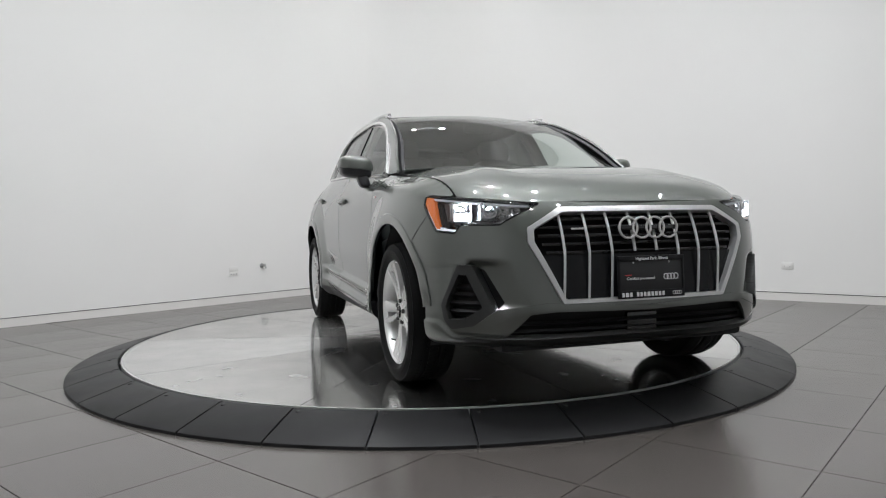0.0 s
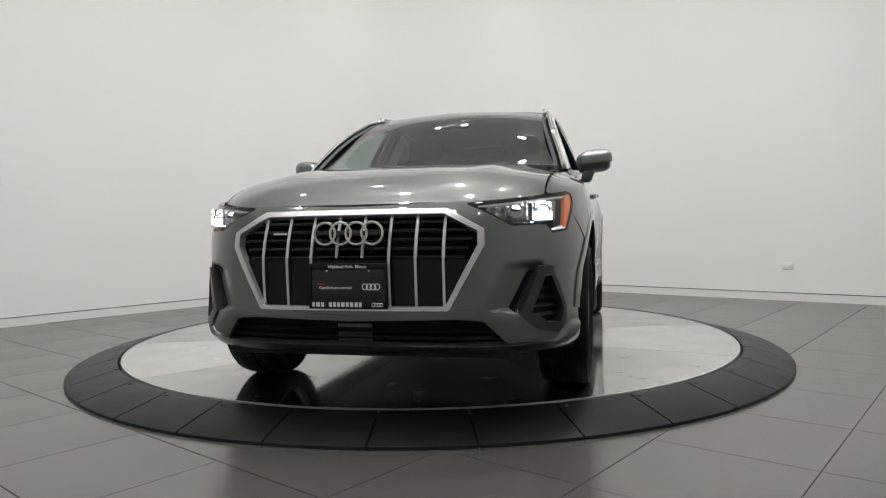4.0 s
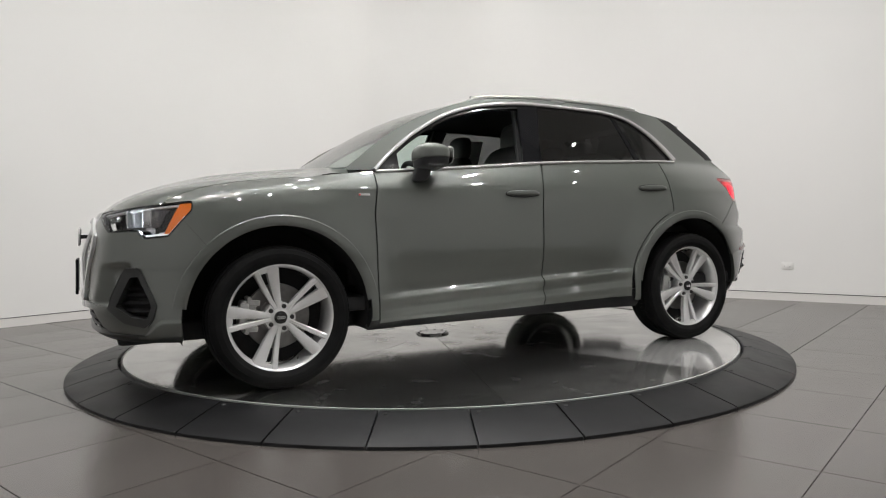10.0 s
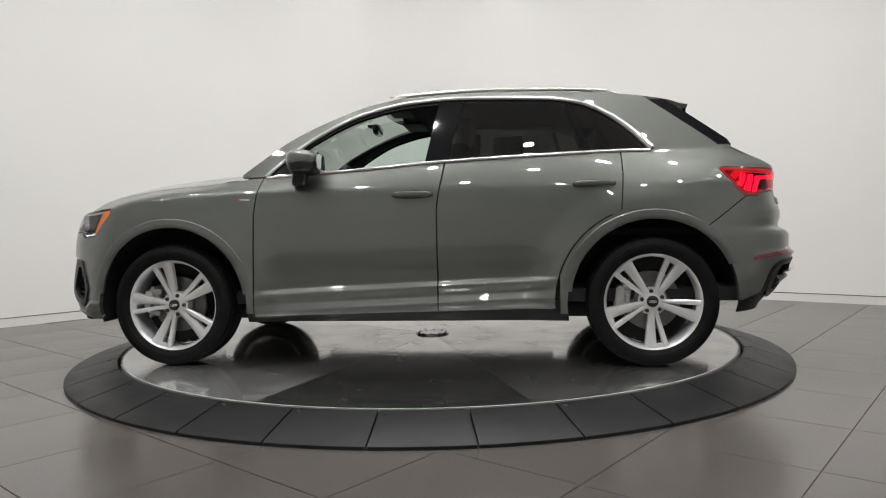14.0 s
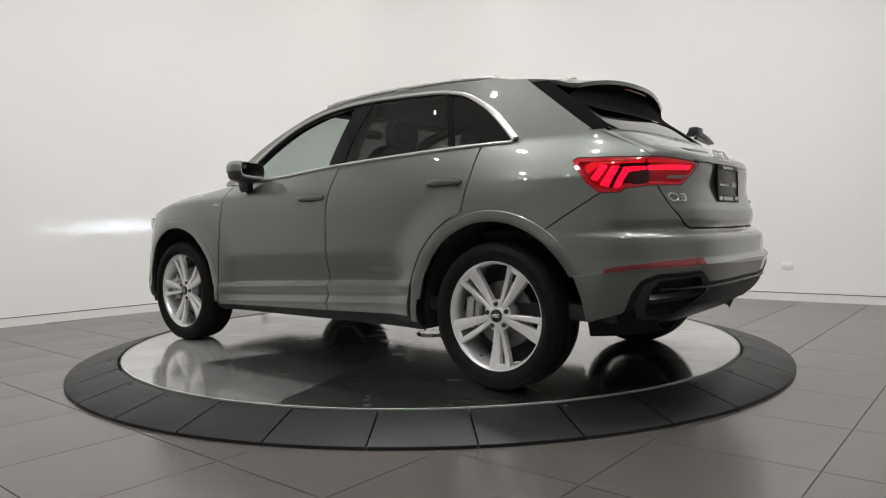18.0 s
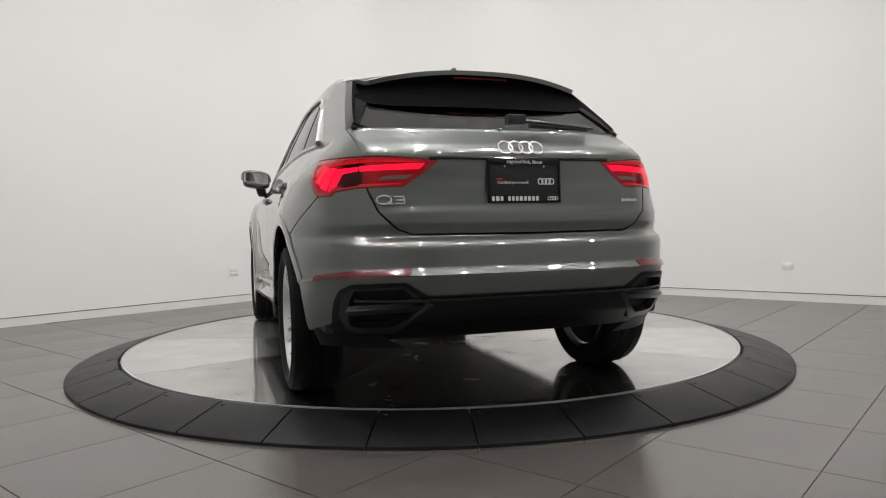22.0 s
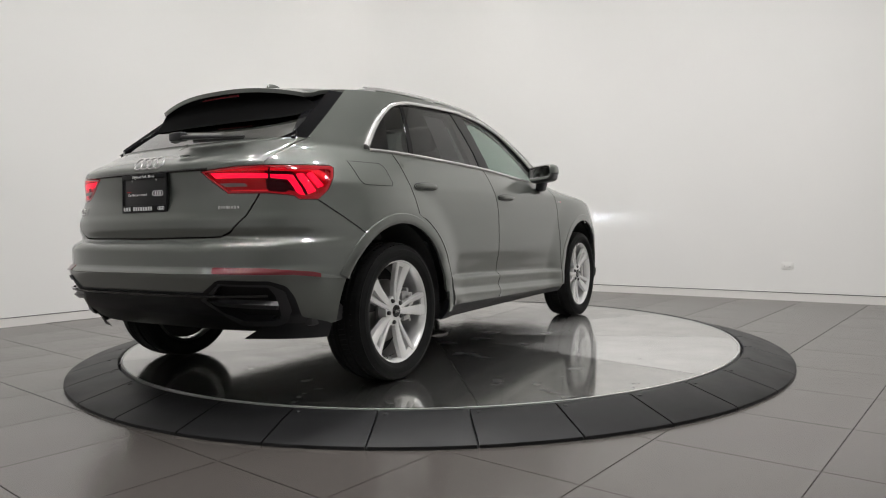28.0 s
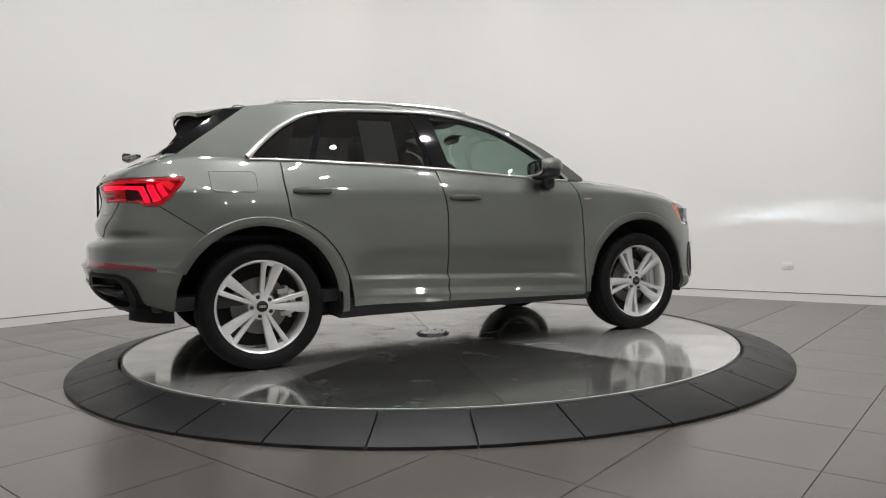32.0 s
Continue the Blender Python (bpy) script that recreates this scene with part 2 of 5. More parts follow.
def tube(points, radius, sides=8, closed=False, flat=1.0, up=Vector((0, 0, 1))):
    """A round (or flattened) bar along a path."""
    bm = bmesh.new()
    pts = [Vector(p) for p in points]
    n = len(pts)
    rings = []
    for i, p in enumerate(pts):
        a = pts[(i - 1) % n] if closed or i > 0 else pts[i]
        b = pts[(i + 1) % n] if closed or i < n - 1 else pts[i]
        d = (b - a).normalized()
        s = d.cross(up)
        s = s.normalized() if s.length > 1e-5 else Vector((1, 0, 0))
        w = s.cross(d)
        r = radius(i / max(1, n - 1)) if callable(radius) else radius
        rings.append([bm.verts.new(p + s * (r * math.cos(k * math.tau / sides)) + w * (r * flat * math.sin(k * math.tau / sides))) for k in range(sides)])
    for i in range(n if closed else n - 1):
        u, v = rings[i], rings[(i + 1) % n]
        for k in range(sides):
            bm.faces.new((u[k], u[(k + 1) % sides], v[(k + 1) % sides], v[k]))
    if not closed:
        bm.faces.new(rings[0][::-1])
        bm.faces.new(rings[-1])
    return bm


def revolve(profile, axis="y", steps=48, arc=math.tau):
    """Spins a profile of (radius, along) round an axis through the origin."""
    bm = bmesh.new()
    full = arc > 6.28
    rows = []
    for k in range(steps if full else steps + 1):
        a = arc * k / steps
        c, s = math.cos(a), math.sin(a)
        rows.append([bm.verts.new((r * c, h, r * s) if axis == "y" else (r * c, r * s, h)) for r, h in profile])
    for k in range(steps):
        u, v = rows[k], rows[(k + 1) % len(rows)]
        for i in range(len(profile) - 1):
            bm.faces.new((u[i], u[i + 1], v[i + 1], v[i]))
    bmesh.ops.remove_doubles(bm, verts=bm.verts, dist=1e-6)
    return bm


def curve(*keys):
    """A smooth function through (place, value) keys."""
    ks = sorted(keys)
    xs, ys = [k[0] for k in ks], [k[1] for k in ks]
    n = len(xs)
    sl = [(ys[i + 1] - ys[i]) / (xs[i + 1] - xs[i]) for i in range(n - 1)]
    ms = [sl[0]] + [0.0 if sl[i - 1] * sl[i] <= 0 else 2 * sl[i - 1] * sl[i] / (sl[i - 1] + sl[i]) for i in range(1, n - 1)] + [sl[-1]]

    def f(x):
        if x <= xs[0]:
            return ys[0]
        if x >= xs[-1]:
            return ys[-1]
        i = max(k for k in range(n - 1) if xs[k] <= x)
        h = xs[i + 1] - xs[i]
        t = (x - xs[i]) / h
        return ((2 * t ** 3 - 3 * t * t + 1) * ys[i] + (t ** 3 - 2 * t * t + t) * h * ms[i]
                + (-2 * t ** 3 + 3 * t * t) * ys[i + 1] + (t ** 3 - t * t) * h * ms[i + 1])
    return f


def poly(*pts):
    """Signed distance to a closed outline: negative inside."""
    def f(u, v):
        d, s = 1e9, 1.0
        n = len(pts)
        for i in range(n):
            ax, ay = pts[i]
            bx, by = pts[i - 1]
            ex, ey, wx, wy = bx - ax, by - ay, u - ax, v - ay
            h = max(0.0, min(1.0, (wx * ex + wy * ey) / (ex * ex + ey * ey)))
            qx, qy = wx - ex * h, wy - ey * h
            d = min(d, qx * qx + qy * qy)
            c1, c2, c3 = v >= ay, v < by, ex * wy > ey * wx
            if (c1 and c2 and c3) or not (c1 or c2 or c3):
                s = -s
        return s * math.sqrt(d)
    return f


def patch(surf, us, vs, clips=(), flange=0.012, flip=1):
    """A panel on the surface surf(u, v), kept where every clip(point) is positive, with its rim turned in.
    flip -1 mirrors it to the car's other side."""
    bm = bmesh.new()
    nu, nv = len(us), len(vs)
    grid = {}
    for i, u in enumerate(us):
        for j, v in enumerate(vs):
            p = surf(u, v)
            grid[i, j] = (p, [c(p) for c in clips])
    made = {}

    def vert(p):
        key = (round(p[0], 5), round(p[1], 5), round(p[2], 5))
        if key not in made:
            made[key] = bm.verts.new((p[0], p[1] * flip, p[2]))
        return made[key]
    for i in range(nu - 1):
        for j in range(nv - 1):
            ring = [grid[i, j], grid[i + 1, j], grid[i + 1, j + 1], grid[i, j + 1]]
            for c in range(len(clips)):
                outp = []
                for k in range(len(ring)):
                    a, b = ring[k], ring[(k + 1) % len(ring)]
                    ga, gb = a[1][c], b[1][c]
                    if ga >= 0:
                        outp.append(a)
                    if (ga >= 0) != (gb >= 0):
                        t = ga / (ga - gb)
                        outp.append((tuple(x + (y - x) * t for x, y in zip(a[0], b[0])), [x + (y - x) * t for x, y in zip(a[1], b[1])]))
                ring = outp
                if len(ring) < 3:
                    break
            if len(ring) < 3:
                continue
            vv = []
            for p, _ in ring:
                w = vert(p)
                if w not in vv:
                    vv.append(w)
            if len(vv) >= 3:
                try:
                    bm.faces.new(vv)
                except ValueError:
                    pass
    bmesh.ops.dissolve_degenerate(bm, edges=bm.edges, dist=2e-4)
    bm.normal_update()
    way = 0.0
    for f in bm.faces:
        c = f.calc_center_median()
        way += f.normal.dot(Vector((c.x * 0.5, c.y, c.z - 0.75 + 0.0))) * f.calc_area()
    if way < 0:
        bmesh.ops.reverse_faces(bm, faces=bm.faces)
        bm.normal_update()
    if flange:
        rim = [e for e in bm.edges if len(e.link_faces) == 1]
        inner = {}
        for e in rim:
            for v in e.verts:
                if v not in inner:
                    inner[v] = (v.co - v.normal * flange)
        inner = {v: bm.verts.new(c) for v, c in inner.items()}
        for e in rim:
            loop = e.link_loops[0]
            a, b = loop.vert, loop.link_loop_next.vert
            bm.faces.new((b, a, inner[a], inner[b]))
            e.smooth = False
    return bm


def whole(surf, t1, n, vs, clips=(), flange=0.012):
    """A panel that crosses the car's middle: surf is given for one side and mirrored."""
    def both(t, z):
        x, y, zz = surf(abs(t), z)
        return (x, math.copysign(y, t) if t else 0.0, zz)

    def fold(c):
        return lambda p: c((p[0], abs(p[1]), p[2]))
    return patch(both, ramp(-t1, t1, 2 * n - 1), vs, [fold(c) for c in clips], flange, 1)


def ramp(a, b, n):
    return [a + (b - a) * i / (n - 1) for i in range(n)]


def kept(name, bm, material, parent, label=""):
    """Links a panel as it is wound, with its sharp rim."""
    me = bpy.data.meshes.new(name)
    for f in bm.faces:
        f.smooth = True
    bm.to_mesh(me)
    bm.free()
    me.materials.append(material)
    ob = new(name, me)
    ob.parent = parent
    if label:
        tagged(ob, label)
    return ob


# ---- the showroom ----
def wall_slab(name, a, b, out, z0, z1, thick, material, label):
    pts = [a, b, b + out * thick, a + out * thick]
    ob = part(name, prism([(q.x, q.y) for q in pts], z0, z1), material, None, smooth=False)
    return tagged(ob, label, "wall", kind="structure")


SPAN = 10.4
END_L, END_R = CORNER + DIR_L * SPAN, CORNER + DIR_R * SPAN
FAR = CORNER + DIR_L * SPAN + DIR_R * SPAN
OUT_L = Vector((DIR_L.y, -DIR_L.x, 0))
OUT_R = Vector((-DIR_R.y, DIR_R.x, 0))
KICK = 0.078
wall_slab("wall_west", CORNER - DIR_L * 0.2, END_L, OUT_L, FLOOR_Z + KICK + 0.009, CEIL_Z, 0.2, WALL, "white painted showroom wall lit from above")
wall_slab("wall_east", CORNER - DIR_R * 0.2, END_R, OUT_R, FLOOR_Z + KICK + 0.009, CEIL_Z, 0.2, WALL, "white painted showroom wall lit from above")
wall_slab("wall_gap_west", CORNER - DIR_L * 0.2 + OUT_L * 0.03, END_L + OUT_L * 0.03, OUT_L, FLOOR_Z, FLOOR_Z + KICK + 0.009, 0.15, REVEAL, "dark shadow gap between white wall and baseboard")
wall_slab("wall_gap_east", CORNER - DIR_R * 0.2 + OUT_R * 0.03, END_R + OUT_R * 0.03, OUT_R, FLOOR_Z, FLOOR_Z + KICK + 0.009, 0.15, REVEAL, "dark shadow gap between white wall and baseboard")
# Two unseen walls added to close the room and reflect in the car.
wall_slab("wall_south", END_L - DIR_R * 0.2, FAR, DIR_L, FLOOR_Z, CEIL_Z, 0.2, BACK, "unseen plain grey wall closing the showroom")
wall_slab("wall_rear", END_R - DIR_L * 0.2, FAR, DIR_R, FLOOR_Z, CEIL_Z, 0.2, BACK, "unseen plain grey wall closing the showroom")
for nm, way, out in (("baseboard_west", DIR_L, OUT_L), ("baseboard_east", DIR_R, OUT_R)):
    a, b = CORNER + way * 0.0, CORNER + way * SPAN
    pts = [a - out * 0.001, b - out * 0.001, b + out * 0.03, a + out * 0.03]
    tagged(part(nm, prism([(q.x, q.y) for q in pts], FLOOR_Z, FLOOR_Z + KICK, 0.002), BASEB, None, smooth=False),
           "white flush baseboard under a thin shadow gap", "baseboard", kind="structure")
mid = (CORNER + FAR) / 2
ceil_pts = [CORNER, END_R, FAR, END_L]
grow = [mid + (q - mid) * 1.04 for q in ceil_pts]
def cove(name, r, thick, z0, z1, material, label):
    """Rounded inside corner between the two white walls."""
    half = math.acos(DIR_L.dot(DIR_R)) / 2
    mid = (DIR_L + DIR_R).normalized()
    c = CORNER + mid * (r / math.sin(half))
    a0 = math.atan2(-mid.y, -mid.x)
    sweep = math.pi / 2 - half
    arc = [a0 + sweep * k / 26 for k in range(-26, 27)]
    pts = [(c.x + r * math.cos(a), c.y + r * math.sin(a)) for a in arc] + [(c.x + (r + thick) * math.cos(a), c.y + (r + thick) * math.sin(a)) for a in reversed(arc)]
    tagged(part(name, prism(pts, z0, z1), material, None, smooth=False), label, "wall" if z1 > 1 else "baseboard", kind="structure")


cove("wall_corner", 1.05, 0.03, FLOOR_Z + KICK + 0.009, CEIL_Z, WALL, "rounded white corner between the showroom walls")
cove("baseboard_corner", 1.038, 0.03, FLOOR_Z, FLOOR_Z + KICK, BASEB, "white baseboard bent round the showroom corner")
tagged(part("ceiling", prism([(q.x, q.y) for q in grow], CEIL_Z, CEIL_Z + 0.15), CEIL, None, smooth=False),
       "grey painted showroom ceiling", "ceiling", kind="structure")
floor = tagged(part("floor", prism([(q.x, q.y) for q in grow], FLOOR_Z - 0.2, FLOOR_Z - 0.004), GROUT, None, smooth=False),
               "large square grey porcelain floor tiles with dark joints", "floor", kind="structure")


def downlight_trim(at):
    bm = revolve([(0.085, 0.0), (0.115, -0.002), (0.118, 0.008), (0.115, 0.012), (0.085, 0.012)], "z", 20)
    bmesh.ops.translate(bm, verts=bm.verts, vec=(at[0], at[1], CEIL_Z - 0.014))
    return bm


for at in LAMPS:
    tagged(part("downlight", downlight_trim(at), SWITCH, None), "round white recessed ceiling downlight", "ceiling light", "ceiling downlights")

# ---- the turntable ----
table = tagged(new("turntable"), "round brushed steel car turntable in ten wedge plates", "turntable")
R_TABLE = 2.03


def wedge(r0, r1, a0, a1, z0, z1, n=14, gap=0.0):
    bm = bmesh.new()
    lo, hi = [], []
    for r in (r0, r1):
        for k in range(n + 1):
            a = a0 + (a1 - a0) * k / n
            s = gap / max(r, 0.05)
            a = a0 + s + (a1 - a0 - 2 * s) * k / n
            lo.append(bm.verts.new((r * math.cos(a), r * math.sin(a), z0)))
            hi.append(bm.verts.new((r * math.cos(a), r * math.sin(a), z1)))
    m = n + 1
    for k in range(n):
        bm.faces.new((hi[k], hi[m + k], hi[m + k + 1], hi[k + 1]))
        bm.faces.new((hi[k + 1], lo[k + 1], lo[k], hi[k]))
        bm.faces.new((hi[m + k], lo[m + k], lo[m + k + 1], hi[m + k + 1]))
        bm.faces.new((lo[k], lo[k + 1], lo[m + k + 1], lo[m + k]))
    bm.faces.new((hi[0], lo[0], lo[m], hi[m]))
    bm.faces.new((hi[n], hi[m + n], lo[m + n], lo[n]))
    return bm


WEDGE = radians(36)
one = part("wedge_plate", wedge(0.119, R_TABLE - 0.012, -WEDGE / 2, WEDGE / 2, -0.012, 0.0, 16, 0.0022), PLATE_STEEL, table, smooth=False)
one.rotation_euler = (0, 0, radians(1.3) + WEDGE / 2)
for k in range(1, 10):
    ob = new("wedge_plate", one.data)
    ob.parent = table
    ob.rotation_euler = (0, 0, radians(1.3) + WEDGE * (k + 0.5))
part("hub_plate", revolve([(0.0, 0.012), (0.110, 0.012), (0.113, 0.009), (0.113, -0.012)], "z", 48), PLATE_STEEL, table)
for k in range(10):
    a = WEDGE * k + radians(19)
    bm = revolve([(0.0, 0.004), (0.007, 0.0035), (0.009, 0.001), (0.009, -0.002)], "z", 10)
    ob = part("hub_bolt", bm, SCREW, table)
    ob.location = (0.098 * math.cos(a), 0.098 * math.sin(a), 0.0115)
part("rim_band", revolve([(R_TABLE - 0.011, -0.012), (R_TABLE - 0.011, 0.0015), (R_TABLE, 0.0015), (R_TABLE + 0.001, -0.03)], "z", 180), RIMSTEEL, table, "bright steel edge band")
part("deck", revolve([(0.0, -0.014), (R_TABLE - 0.004, -0.014), (R_TABLE - 0.004, -0.06)], "z", 90), BLACK, table)

ramp_ring = tagged(new("ramp_ring"), "sloping black rubber ramp ring in segments round the turntable", "ramp")
SEGS = 34
SEG = math.tau / SEGS


def ramp_segment():
    bm = bmesh.new()
    prof = [(2.046, -0.078), (2.046, -0.004), (2.052, 0.001), (2.075, 0.001), (2.312, -0.060), (2.325, -0.066), (2.327, -0.079)]
    n = 6
    rows = []
    for k in range(n + 1):
        t = k / n
        row = []
        for r, z in prof:
            s = 0.0042 / r
            a = s + (SEG - 2 * s) * t
            row.append(bm.verts.new((r * math.cos(a), r * math.sin(a), z)))
        rows.append(row)
    for k in range(n):
        for i in range(len(prof) - 1):
            bm.faces.new((rows[k][i], rows[k][i + 1], rows[k + 1][i + 1], rows[k + 1][i]))
    bm.faces.new(rows[0][::-1])
    bm.faces.new(rows[-1])
    return bm


seg_mesh = None
screw_mesh = None
for k in range(SEGS):
    a = radians(-85.9) + SEG * k
    if seg_mesh is None:
        ob = part("ramp_segment", ramp_segment(), RUBBER, ramp_ring)
        seg_mesh = ob.data
        sc = part("screw", revolve([(0.0, 0.004), (0.009, 0.003), (0.012, 0.0), (0.012, -0.004)], "z", 10), SCREW, ob)
        screw_mesh = sc.data
    else:
        ob = new("ramp_segment", seg_mesh)
        ob.parent = ramp_ring
        sc = new("screw", screw_mesh)
        sc.parent = ob
    ob.rotation_euler = (0, 0, a)
    sc.location = (2.088 * math.cos(0.017), 2.088 * math.sin(0.017), -0.003)
part("ring_bed", revolve([(2.036, -0.078), (2.036, -0.03), (2.05, -0.03), (2.31, -0.072), (2.322, -0.079)], "z", 120), BLACK, ramp_ring)

# ---- the car: forms ----
# x forward, y to the car's left, z up; origin on the ground midway between the axles.
AXLE, HUB_Z = 1.34, 0.347
base_w = curve((0.20, 0.80), (0.26, 0.858), (0.285, 0.872), (0.310, 0.886), (0.333, 0.893), (0.338, 0.893), (0.348, 0.888), (0.357, 0.8835), (0.366, 0.879), (0.376, 0.874), (0.380, 0.874), (0.428, 0.889), (0.434, 0.888), (0.440, 0.8806), (0.445, 0.8745), (0.450, 0.868), (0.456, 0.861), (0.462, 0.860), (0.50, 0.864), (0.53, 0.868), (0.57, 0.877), (0.62, 0.884),
               (0.70, 0.887), (0.82, 0.886), (0.90, 0.881), (0.95, 0.873), (1.2, 0.80))
plain_w = curve((0.20, 0.80), (0.26, 0.868), (0.30, 0.884), (0.36, 0.888), (0.45, 0.882), (0.56, 0.880), (0.70, 0.886), (0.82, 0.886), (0.90, 0.881), (0.95, 0.873), (1.2, 0.80))
nose_x = curve((0.24, 2.04), (0.28, 2.125), (0.33, 2.167), (0.42, 2.185), (0.55, 2.182), (0.70, 2.17), (0.80, 2.145), (0.86, 2.115), (0.90, 2.08), (1.0, 1.99), (1.1, 1.87))
tail_x = curve((0.30, -2.03), (0.36, -2.10), (0.45, -2.18), (0.54, -2.216), (0.585, -2.228), (0.616, -2.206), (0.685, -2.206), (0.710, -2.192), (0.740, -2.142), (0.790, -2.154), (0.815, -2.154), (0.86, -2.138), (0.95, -2.118),
               (1.03, -2.126), (1.07, -2.117), (1.10, -2.075), (1.14, -1.985), (1.19, -1.885))
XA, XB = 1.2, -1.25
hood_mid = curve((0.80, 1.127), (0.90, 1.121), (1.27, 1.093), (1.60, 1.054), (1.82, 1.007), (1.97, 0.956), (2.05, 0.911), (2.085, 0.880), (2.10, 0.864))
hood_drop = curve((0.9, 0.058), (1.3, 0.05), (1.6, 0.034), (1.87, 0.012), (2.10, 0.0))
HOOD_Y = 0.735


def lip_x(y):
    return XA + (2.10 - XA) * max(0.0, 1 - min(1.0, abs(y) / 0.845) ** 4) ** (1 / 3.2)


def hood_z(x, y):
    s = x + 2.10 - lip_x(y)
    a = abs(y)
    crease = 0.010 * math.exp(-((a - 0.47 - 0.05 * (1.6 - x)) / 0.075) ** 2) * max(0.0, min(1.0, (2.02 - s) / 0.4))
    return hood_mid(s) - hood_drop(s) * (a / HOOD_Y) ** 3 + crease


belt_mid = curve((0.93, 1.060), (0.80, 1.066), (0.29, 1.094), (-0.23, 1.130), (-0.76, 1.152), (-1.35, 1.168), (-1.7, 1.168), (-1.95, 1.150))
belt_y_mid = curve((0.95, 0.768), (0.80, 0.776), (0.0, 0.797), (-0.8, 0.783), (-1.1, 0.762), (-1.38, 0.722), (-1.6, 0.692), (-1.85, 0.652), (-2.0, 0.62))


def belt_z(x):
    if x <= 0.9:
        return belt_mid(x)
    return hood_z(x, HOOD_Y) - 0.0015 + (belt_mid(0.93) - hood_z(0.9, HOOD_Y) + 0.0015) * max(0.0, 1 - (x - 0.9) / 0.3)


def belt_y(x):
    if x <= 0.95:
        return belt_y_mid(x)
    return min(0.768 - (0.768 - HOOD_Y - 0.004) * min(1.0, (x - 0.95) / 0.35), 2.0)


def end_f(x, z):
    if x > XA:
        q = (x - XA) / (nose_x(z) - XA)
        return max(0.0, 1 - min(1, q) ** 3.2) ** 0.25
    if x < XB:
        q = (x - XB) / (tail_x(z) - XB)
        return max(0.0, 1 - min(1, q) ** 3.0) ** 0.25
    return 1.0


def flare(x, z):
    f = 0.0
    for cx in (AXLE, -AXLE):
        r = math.hypot(x - cx, z - HUB_Z)
        t = max(0.0, min(1.0, (0.70 - r) / 0.24))
        f = max(f, 0.032 * t * t * (3 - 2 * t))
    return f * max(0.0, min(1.0, (z - 0.2) / 0.1))


def mid_w(x, z):
    """Half width of the flank: the doors' lower creases climb towards the rear and fade out at the wheels."""
    if z > 0.60:
        return base_w(z)
    k = max(0.0, min(1.0, (0.880 - abs(x)) / 0.20))
    k = k * k * (3 - 2 * k)
    lift = 0.0 if z > 0.56 else -0.042 * (x - 0.1) * min(1.0, (0.56 - z) / 0.08) * min(1.0, max(0.0, z - 0.24) / 0.08)
    return plain_w(z) * (1 - k) + base_w(z - lift) * k


def side_y(x, z):
    e = end_f(x, z)
    zb = belt_z(x)
    z0 = min(0.982, zb - 0.055)
    if z <= z0:
        return mid_w(x, z) * e + flare(x, z)
    y0 = base_w(z0) * e + flare(x, z0)
    yb = max(0.0, min(belt_y(x), y0 - 0.01))
    if z <= zb:
        t = (z - z0) / (zb - z0)
        return y0 + (yb - y0) * (0.75 * t + 0.25 * t ** 2.5)
    d = z - zb
    return yb - 0.40 * d - 0.20 * d * d


def side(x, z):
    return (x, side_y(x, z), z)


def nose(tau, z, off=0.0):
    """The front face: tau 0 at the middle, 1 at the wheel arch."""
    ph = math.pi / 2 * tau * tau
    s, c = math.sqrt(max(0.0, math.sin(ph))), max(0.0, math.cos(ph)) ** 0.625
    x = XA + (nose_x(z) - XA) * c
    y = mid_w(x, z) * s
    return (x + off, y + flare(x, z) * min(1, tau) + off * 0.35 * tau, z)


def tail(tau, z, off=0.0):
    ph = math.pi / 2 * tau * tau
    s, c = math.sqrt(max(0.0, math.sin(ph))), max(0.0, math.cos(ph)) ** (2 / 3.0)
    x = XB + (tail_x(z) - XB) * c
    y = side_y(x, z) if z > 0.95 else mid_w(x, z) * s + flare(x, z) * min(1, tau)
    return (x - off, y + off * 0.35 * tau, z)


def nose_at(y, z, off=0.0):
    s = min(0.999, abs(y) / base_w(z))
    x = XA + (nose_x(z) - XA) * (1 - s ** 4) ** (1 / 3.2)
    return Vector((x + off, y, z))


def tail_at(y, z, off=0.0):
    w = base_w(z) if z < 0.95 else base_w(0.95) - (z - 0.95) * 0.62
    s = min(0.999, abs(y) / w)
    x = XB + (tail_x(z) - XB) * (1 - s ** 4) ** (1 / 3.0)
    return Vector((x - off, y, z))


def diag(p):
    return p[1] - (p[0] - 1.92)


def diag_r(p):
    return p[1] + (p[0] + 2.15 - 0.024 * max(0.0, min(1.0, (p[2] - 0.85) / 0.1)))


# Outlines shared by neighbouring panels.
ARCH_R = 0.452
lamp_line = poly((0.285, 0.860), (1.03, 0.911), (1.036, 0.867), (0.915, 0.751), (0.764, 0.742), (0.717, 0.777), (0.477, 0.774))
vent_line = poly((0.642, 0.606), (0.737, 0.606), (0.818, 0.49), (0.853, 0.437), (0.831, 0.376), (0.781, 0.338), (0.627, 0.359), (0.494, 0.423))
vent_in = poly((0.676, 0.566), (0.730, 0.570), (0.806, 0.466), (0.822, 0.430), (0.796, 0.378), (0.690, 0.384), (0.568, 0.432))
scoop_line = poly((0.650, 0.602), (0.575, 0.588), (0.452, 0.452), (0.490, 0.424))
grille_line = poly((-0.1, 0.848), (0.388, 0.845), (0.532, 0.762), (0.535, 0.700), (0.398, 0.447), (-0.1, 0.445))
grille_in = poly((-0.1, 0.826), (0.376, 0.824), (0.507, 0.755), (0.509, 0.703), (0.384, 0.463), (-0.1, 0.461))
